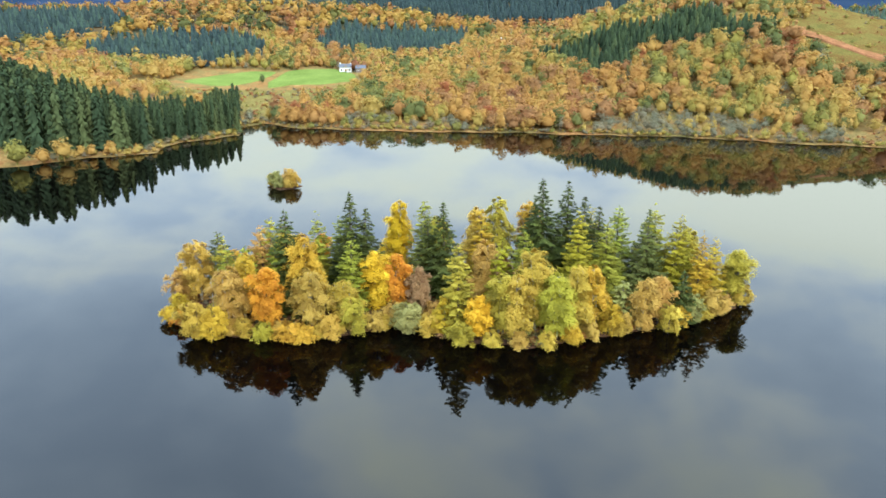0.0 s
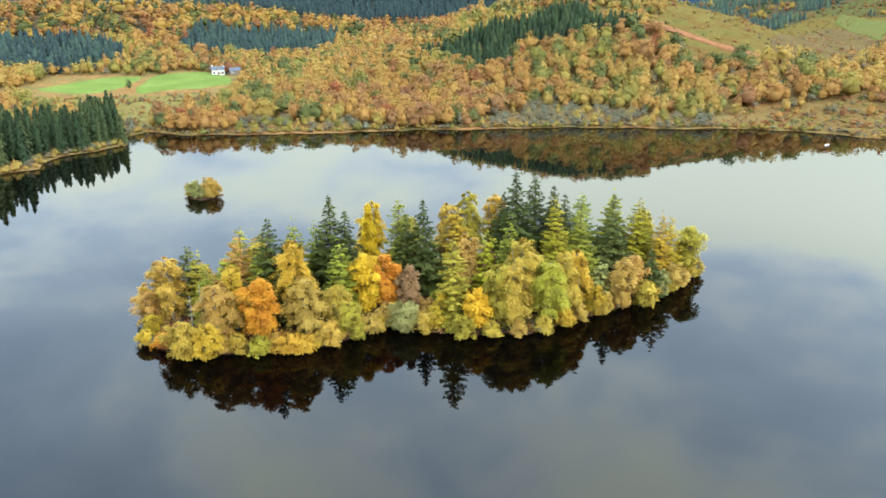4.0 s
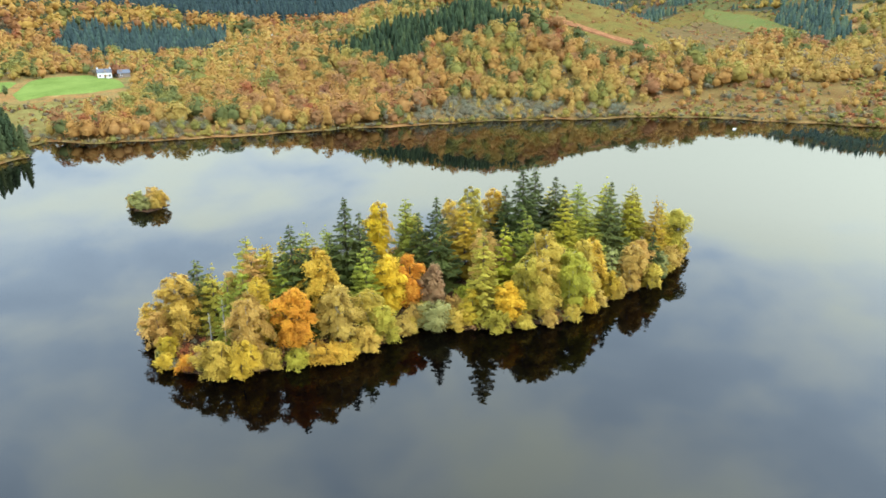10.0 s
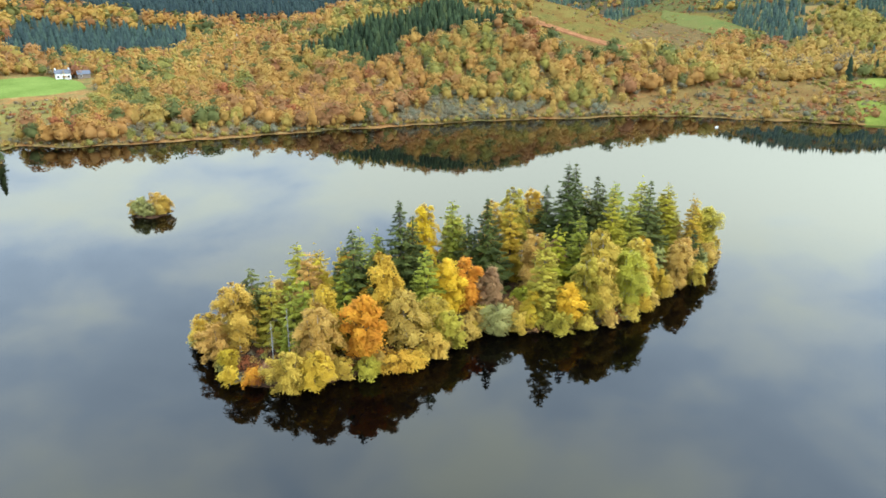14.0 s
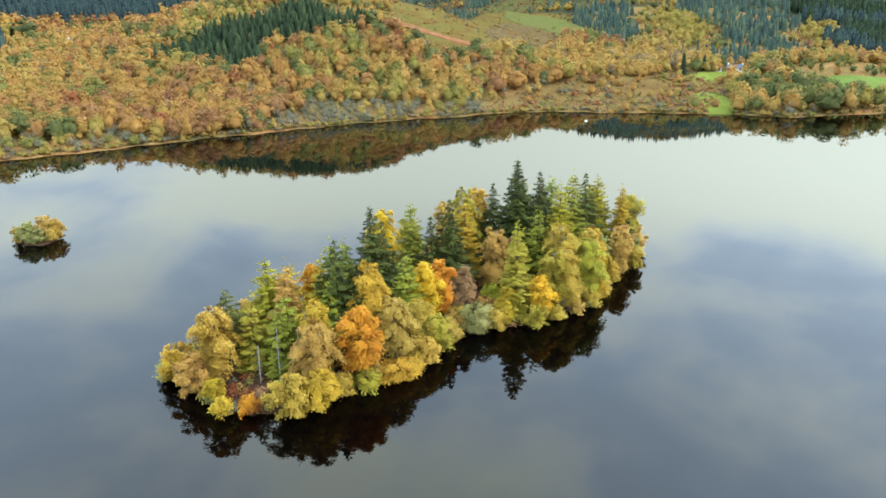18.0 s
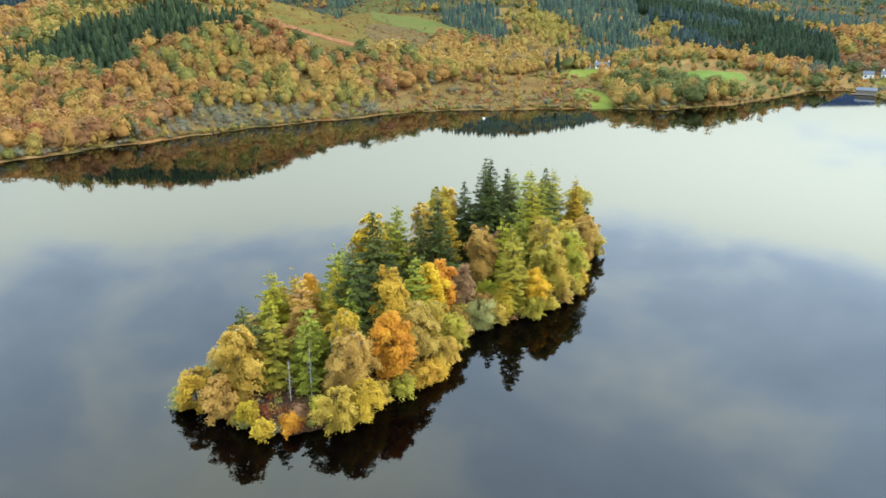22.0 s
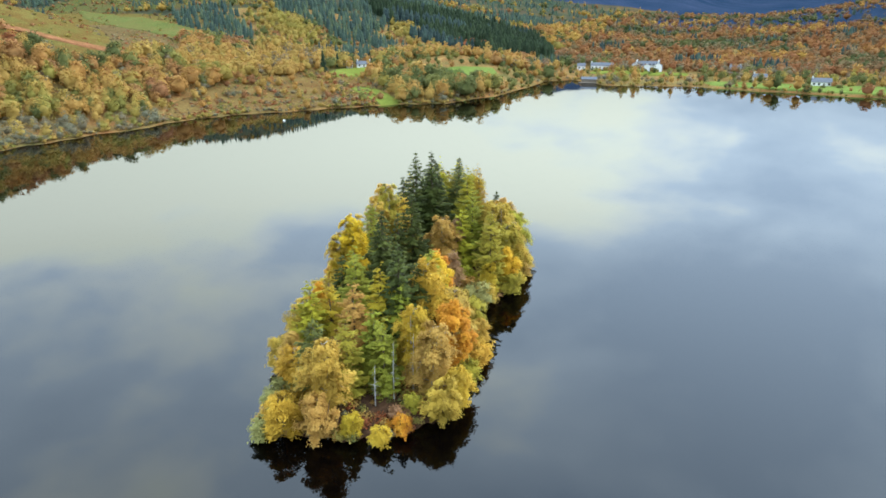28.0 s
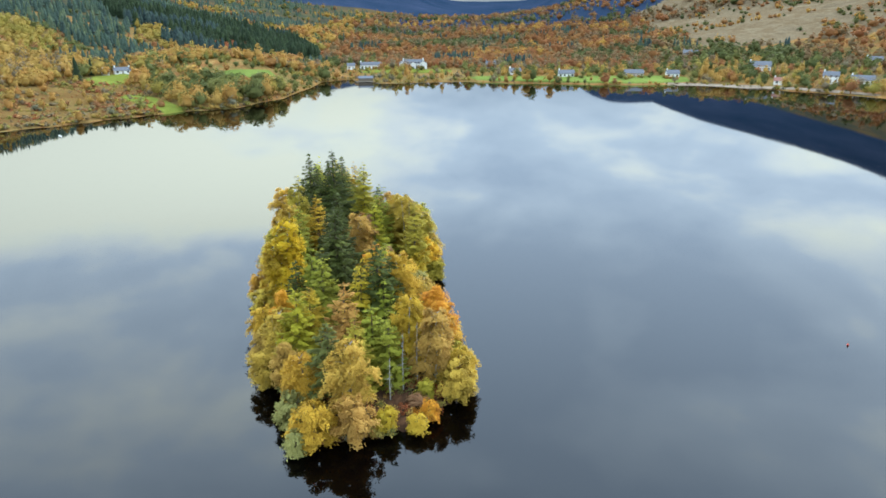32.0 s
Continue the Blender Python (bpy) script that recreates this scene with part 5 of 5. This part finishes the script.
def build_undergrowth():
    """Low shrubs and bracken that close the gaps between the island's trees."""
    rng = np.random.default_rng(77)
    cs, ns, tone = [], [], []
    poly = [(x * 0.985 - 0.15, (y - 21) * 0.95 + 21) for x, y in ISLAND]
    for _ in range(2600):
        x, y = rng.uniform(-62, 42), rng.uniform(3, 41)
        if not inside(poly, x, y) or (math.hypot((x + 54.5) / 1.5, y - 11.5) < 2.6 and rng.random() < 0.75):
            continue
        r = rng.uniform(0.5, 1.1)
        n = int(90 * r)
        d = sphere_points(rng, n)
        d[:, 2] = np.abs(d[:, 2])
        p = d * r * rng.uniform(0.5, 1.1, (n, 1)) + (x, y, 0.7)
        cs.append(p), ns.append(d)
        tone.append(np.full(n * 3, rng.choice([0.14, 0.2, 0.3, 0.42, 0.5, 0.66, 0.8, 0.95])))
    v, t = leaf_tris(rng, np.vstack(cs), np.vstack(ns), 0.15)
    tagged(new("undergrowth", mesh_of("undergrowth", v, t, [WOOD_TONES], np.concatenate(tone))), "low bracken and shrubs under the island trees", "undergrowth", kind="stuff")


build_undergrowth()


def bare_trunk(x, y, h, seed):
    """A dead pale trunk with short broken twigs."""
    rng = np.random.default_rng(seed)
    pieces = [tube([(0, 0, -0.4), (0.1, 0.05, h * 0.5), (0.15, -0.1, h)], [0.1, 0.065, 0.015], 7)]
    for k in range(44):
        z = h * rng.uniform(0.25, 0.97)
        a, L = rng.uniform(0, 6.28), rng.uniform(0.4, 1.3) * (1.15 - z / h)
        pieces.append(tube([(0.1, 0, z), (0.1 + L * math.cos(a), L * math.sin(a), z + rng.uniform(-0.2, 0.25))], [0.03, 0.006], 4))
    top = new("dead_tree")
    top.location = (x, y, 0.8)
    tagged(top, "bare pale dead trunk with broken twigs", "dead tree", group="bare trunks on the island tip")
    child("trunk", mesh_of("trunk", *join(pieces), [PALE_BARK], smooth=True), top)


for i, (x, y, h) in enumerate([(-49.6, 11.6, 8.4), (-47.4, 9.8, 8.8), (-51.8, 13.2, 6.0)]):
    bare_trunk(x, y, h, 700 + i)


# ---- the islet ----
def build_islet():
    n = 48
    a = np.arange(n) / n * 2 * np.pi
    v = [np.array([[-71.5, 104.6, 0.7]])]
    for f, z in ((0.4, 0.6), (0.8, 0.35), (1.0, 0.05), (1.15, -0.8)):
        r = f * (3.6 + 0.5 * np.sin(3 * a) + 0.3 * np.sin(7 * a))
        v.append(np.column_stack([-71.5 + 1.25 * r * np.cos(a), 104.6 + r * np.sin(a), np.full(n, z)]))
    t = [(0, 1 + j, 1 + (j + 1) % n) for j in range(n)]
    for k in range(3):
        for j in range(n):
            p, q = 1 + k * n + j, 1 + k * n + (j + 1) % n
            t += [(p, p + n, q + n), (p, q + n, q)]
    tagged(new("islet_ground", mesh_of("islet_ground", np.vstack(v), t, [PEAT], smooth=True)), "tiny peaty islet in the lake", "islet", kind="structure")
    for i, (x, y, h, r, leaf) in enumerate([(-73.6, 104.2, 4.8, 2.4, "grey"), (-70.6, 105.2, 5.4, 2.6, "tan"), (-68.4, 103.8, 4.6, 2.2, "straw"), (-71.8, 102.4, 3.4, 2.0, "grey"), (-75.4, 105.2, 3.8, 1.8, "straw"), (-69.6, 102.2, 3.0, 1.6, "tan")]):
        tagged(grow("bush", x, y, h, r, leaf, "small thinning autumn bush on the islet", 720 + i, z=0.2), group="islet bushes")


build_islet()


# ---- houses ----
def plain(name, colour, rough=0.8, vary=0.12, scale=1.5):
    m, nt, b = base_material(name, rough, 0.2)
    n = noise_node(nt, scale, 5, world_place(nt))
    dark = tuple(c * (1 - vary) for c in colour)
    light = tuple(min(1, c * (1 + vary)) for c in colour)
    link(nt, ramp_node(nt, n.outputs["Fac"], [(0.3, dark), (0.7, light)]).outputs[0], b.inputs["Base Color"])
    return m


WHITEWASH = plain("white_render", (0.78, 0.77, 0.73))
STONE = plain("grey_stone", (0.34, 0.31, 0.28), 0.9, 0.25, 3)
PINKISH = plain("buff_harling", (0.52, 0.42, 0.36))
SLATE = plain("grey_slate", (0.12, 0.125, 0.14), 0.6, 0.25, 4)
RED_ROOF = plain("red_brown_roof", (0.26, 0.12, 0.09), 0.7, 0.2, 4)
TIMBER = plain("weathered_timber", (0.2, 0.16, 0.12), 0.85, 0.25, 3)
PANE = bpy.data.materials.new("window_glass")
PANE.use_nodes = True
PANE.node_tree.nodes["Principled BSDF"].inputs["Base Color"].default_value = (0.02, 0.024, 0.03, 1)
PANE.node_tree.nodes["Principled BSDF"].inputs["Roughness"].default_value = 0.06


def box(bm, x0, y0, z0, x1, y1, z1):
    v = [bm.verts.new(p) for p in ((x0, y0, z0), (x1, y0, z0), (x1, y1, z0), (x0, y1, z0), (x0, y0, z1), (x1, y0, z1), (x1, y1, z1), (x0, y1, z1))]
    for f in ((3, 2, 1, 0), (4, 5, 6, 7), (0, 1, 5, 4), (1, 2, 6, 5), (2, 3, 7, 6), (3, 0, 4, 7)):
        bm.faces.new([v[i] for i in f])


def gable_wall(bm, w, d, h, rise):
    """Solid walls with the two gables, along x."""
    p = [(-w / 2, -d / 2), (w / 2, -d / 2), (w / 2, d / 2), (-w / 2, d / 2)]
    lo = [bm.verts.new((x, y, -1.2)) for x, y in p]
    hi = [bm.verts.new((x, y, h)) for x, y in p]
    a, b = bm.verts.new((-w / 2, 0, h + rise)), bm.verts.new((w / 2, 0, h + rise))
    for i in (0, 2):
        bm.faces.new((lo[i], lo[i + 1], hi[i + 1], hi[i]))
    bm.faces.new((lo[1], lo[2], hi[2], b, hi[1]))
    bm.faces.new((lo[3], lo[0], hi[0], a, hi[3]))
    bm.faces.new((hi[0], hi[1], b, a))
    bm.faces.new((hi[2], hi[3], a, b))
    bm.faces.new(lo[::-1])


def gable_roof(bm, w, d, h, rise):
    """Two thick slopes that oversail the walls."""
    ov, th = 0.35, 0.18
    for s in (-1, 1):
        ey, ez = s * (d / 2 + ov), h - ov * rise / (d / 2)
        q = [(-w / 2 - ov, ey, ez), (w / 2 + ov, ey, ez), (w / 2 + ov, 0, h + rise), (-w / 2 - ov, 0, h + rise)]
        lo = [bm.verts.new((x, y, z + 0.02)) for x, y, z in q]
        hi = [bm.verts.new((x, y, z + 0.02 + th)) for x, y, z in q]
        order = (0, 1, 2, 3) if s < 0 else (3, 2, 1, 0)
        bm.faces.new([hi[i] for i in order])
        bm.faces.new([lo[i] for i in order[::-1]])
        for i in range(4):
            j = (i + 1) % 4
            f = (lo[i], lo[j], hi[j], hi[i])
            bm.faces.new(f if s < 0 else f[::-1])


def house(x, y, w, d, h, turn, wall, roof, label, chimneys=1, name="house", category="house", storeys=1):
    top = new(name)
    top.matrix_world = pose(x, y, float(height(x, y)) + 0.15, 0, 0, turn)
    tagged(top, label, category, group="lakeside houses")
    rise = d * 0.36
    bm = bmesh.new()
    gable_wall(bm, w, d, h, rise)
    part("wall", bm, wall, top)
    bm = bmesh.new()
    gable_roof(bm, w, d, h, rise)
    part("roof", bm, roof, top)
    for c in range(chimneys):
        cx = (-w / 2 + 0.5) if c == 0 else (w / 2 - 0.5)
        bm = bmesh.new()
        box(bm, cx - 0.4, -0.4, h + rise - 0.7, cx + 0.4, 0.4, h + rise + 1.0)
        box(bm, cx - 0.5, -0.5, h + rise + 1.0, cx + 0.5, 0.5, h + rise + 1.12)
        part("chimney", bm, wall, top)
    n = max(2, int(w / 2.6))
    for level in range(storeys):
        z = 0.9 + level * 2.7
        for side in (-1, 1):
            for k in range(n):
                wx = -w / 2 + (k + 0.5) * w / n
                yy = side * d / 2
                if level == 0 and side < 0 and k == n // 2:
                    bm = bmesh.new()
                    box(bm, wx - 0.45, yy - 0.05, 0.05, wx + 0.45, yy + 0.05, 2.1)
                    part("door", bm, TIMBER, top)
                    continue
                bm = bmesh.new()
                for a0, b0, a1, b1 in ((-0.62, 0, -0.5, 1.3), (0.5, 0, 0.62, 1.3), (-0.5, 0, 0.5, 0.12), (-0.5, 1.18, 0.5, 1.3), (-0.04, 0.12, 0.04, 1.18)):
                    box(bm, wx + a0, yy - 0.06, z + b0, wx + a1, yy + 0.06, z + b1)
                win = part("window", bm, WHITEWASH if wall is not WHITEWASH else TIMBER, top)
                bm = bmesh.new()
                box(bm, wx - 0.5, yy - 0.03, z + 0.12, wx + 0.5, yy + 0.03, z + 1.18)
                part("pane", bm, PANE, win)
    return top


house(-133, 412, 8.5, 5.5, 3.6, 12, WHITEWASH, SLATE, "white farmhouse with grey slate roof above the green pasture", 2)
house(-121, 409, 7, 5, 2.6, 12, TIMBER, SLATE, "low brown barn beside the white farmhouse", 0)
house(-126, 417, 5, 4, 2.4, -70, STONE, SLATE, "small stone outbuilding behind the farmhouse", 0)
house(-18, 470, 11, 7, 3.0, -10, WHITEWASH, SLATE, "white house half hidden in autumn trees", 1)
house(-38, 520, 9, 6, 3.0, 20, WHITEWASH, SLATE, "small white house deep in the woods", 1)
house(326, 204, 9.5, 5.0, 2.5, -58, WHITEWASH, SLATE, "long white cottage with slate roof on its lawn", 2)
house(320, 212, 4, 4, 2.0, -58, WHITEWASH, SLATE, "white annexe of the cottage", 1)
house(448, 20, 17, 7, 3.9, -86, WHITEWASH, SLATE, "large white lakeside hotel with grey roofs", 2, "hotel", "hotel", 2)
house(441, 28, 7, 6, 4.2, 4, WHITEWASH, SLATE, "white gabled wing of the hotel facing the lake", 1, "hotel_wing", "hotel", 2)
house(441, 12, 6, 6, 4.2, 4, WHITEWASH, SLATE, "white gabled wing of the hotel beside the lawn", 1, "hotel_wing", "hotel", 2)
house(441, 54, 17, 5.5, 3.2, -84, WHITEWASH, SLATE, "long low white block beside the hotel", 1)
house(440, 20, 4.5, 4.5, 3.8, 4, WHITEWASH, SLATE, "small white gabled porch wing of the hotel", 0, "hotel_wing", "hotel")
house(440, 70, 6, 5, 3.0, -80, WHITEWASH, SLATE, "small white outbuilding near the hotel", 0)
house(446, -43, 8, 6, 3.0, -80, STONE, SLATE, "grey stone house with slate roof by the shore", 2)
house(396, -57, 8.5, 5.5, 2.4, -85, WHITEWASH, SLATE, "small white bungalow on the green shore", 1)
house(373, -91, 11, 6, 2.8, -92, WHITEWASH, SLATE, "white bungalow by the water's edge", 1)
house(367, -138, 13, 6, 2.8, -95, PINKISH, SLATE, "long low buff building on the lawn", 0)
house(362, -164, 8.5, 6, 2.8, -98, WHITEWASH, SLATE, "white bungalow with grey roof on the lawn", 1)
house(434, -202, 11, 7, 3.0, -100, STONE, SLATE, "grey-roofed house among the trees", 1)
house(365, -227, 14, 8, 3.4, -112, WHITEWASH, SLATE, "white house with wide grey roof in the trees", 1)
house(318, -219, 7, 5, 2.6, -115, WHITEWASH, RED_ROOF, "small white cottage near the shore", 1)
house(313, -249, 9, 7, 4.4, -120, WHITEWASH, SLATE, "tall white house above the shore", 1, storeys=2)
house(302, -263, 13, 7, 2.8, -122, WHITEWASH, SLATE, "white bungalow by the shore road", 1)
house(354, -301, 10, 6, 3.0, -118, WHITEWASH, SLATE, "white house higher on the hillside", 1)


def boathouse(x, y):
    top = new("boathouse")
    top.matrix_world = pose(x, y, 0.4, 0, 0, -84)
    tagged(top, "low timber boathouse with grey roof on a jetty", "boathouse")
    bm = bmesh.new()
    gable_wall(bm, 10, 5, 2.2, 1.3)
    part("wall", bm, TIMBER, top)
    bm = bmesh.new()
    gable_roof(bm, 10, 5, 2.2, 1.3)
    part("roof", bm, SLATE, top)
    bm = bmesh.new()
    box(bm, -7, -5.5, -0.15, 7, -2.5, 0.1)
    part("jetty_deck", bm, TIMBER, top)
    for k in range(5):
        bm = bmesh.new()
        bmesh.ops.create_cone(bm, cap_ends=True, segments=8, radius1=0.14, radius2=0.12, depth=2.4, matrix=Matrix.Translation((-6 + 3 * k, -5.2, -0.9)))
        part("post", bm, TIMBER, top)
    for k in (-1, 1):
        bm = bmesh.new()
        box(bm, k * 2.4 - 1.2, -2.56, 0.1, k * 2.4 + 1.2, -2.46, 1.9)
        part("door", bm, TIMBER, top)


boathouse(366, 52)


def buoy(x, y):
    top = new("mooring_buoy")
    top.location = (x, y, 0.12)
    tagged(top, "small red mooring buoy floating on the lake", "buoy")
    bm = bmesh.new()
    bmesh.ops.create_uvsphere(bm, u_segments=20, v_segments=12, radius=0.17)
    part("float", bm, plain("red_plastic", (0.62, 0.12, 0.09), 0.4, 0.05), top)
    bm = bmesh.new()
    bmesh.ops.create_cone(bm, cap_ends=True, segments=10, radius1=0.07, radius2=0.05, depth=0.22, matrix=Matrix.Translation((0, 0, 0.24)))
    part("stem", bm, TIMBER, top)


buoy(-37, -55)


def rowing_boat(x, y, turn):
    top = new("rowing_boat")
    top.matrix_world = pose(x, y, 0.03, 0, 0, turn) @ Matrix.Scale(0.75, 4)
    tagged(top, "small white rowing boat moored near the shore", "boat")
    out, ins = [], []
    n = 13
    v, t = [], []
    for k in range(n):
        f = k / (n - 1)
        half = 0.78 * math.sin(math.pi * min(1, 0.16 + 0.84 * (1 - f))) ** 0.6 if f < 1 else 0.02
        px, rim = -2.2 + 4.4 * f, 0.42 + 0.18 * f * f
        v += [(px, -half, rim), (px, -half * 0.7, -0.1), (px, half * 0.7, -0.1), (px, half, rim), (px, half * 0.92, rim), (px, half * 0.6, 0.02), (px, -half * 0.6, 0.02), (px, -half * 0.92, rim)]
    for k in range(n - 1):
        for j in range(8):
            a, b = k * 8 + j, k * 8 + (j + 1) % 8
            t += [(a, b, b + 8), (a, b + 8, a + 8)]
    for e in (0, (n - 1) * 8):
        t += [(e, e + 1, e + 6), (e, e + 6, e + 7), (e + 1, e + 2, e + 5), (e + 1, e + 5, e + 6), (e + 2, e + 3, e + 4), (e + 2, e + 4, e + 5)]
    child("hull", mesh_of("hull", v, t, [WHITEWASH], smooth=False), top)
    for px in (-1.2, 0.2, 1.3):
        bm = bmesh.new()
        box(bm, px - 0.14, -0.55, 0.24, px + 0.14, 0.55, 0.29)
        part("thwart", bm, TIMBER, top)


rowing_boat(149.6, 156.5, 35)
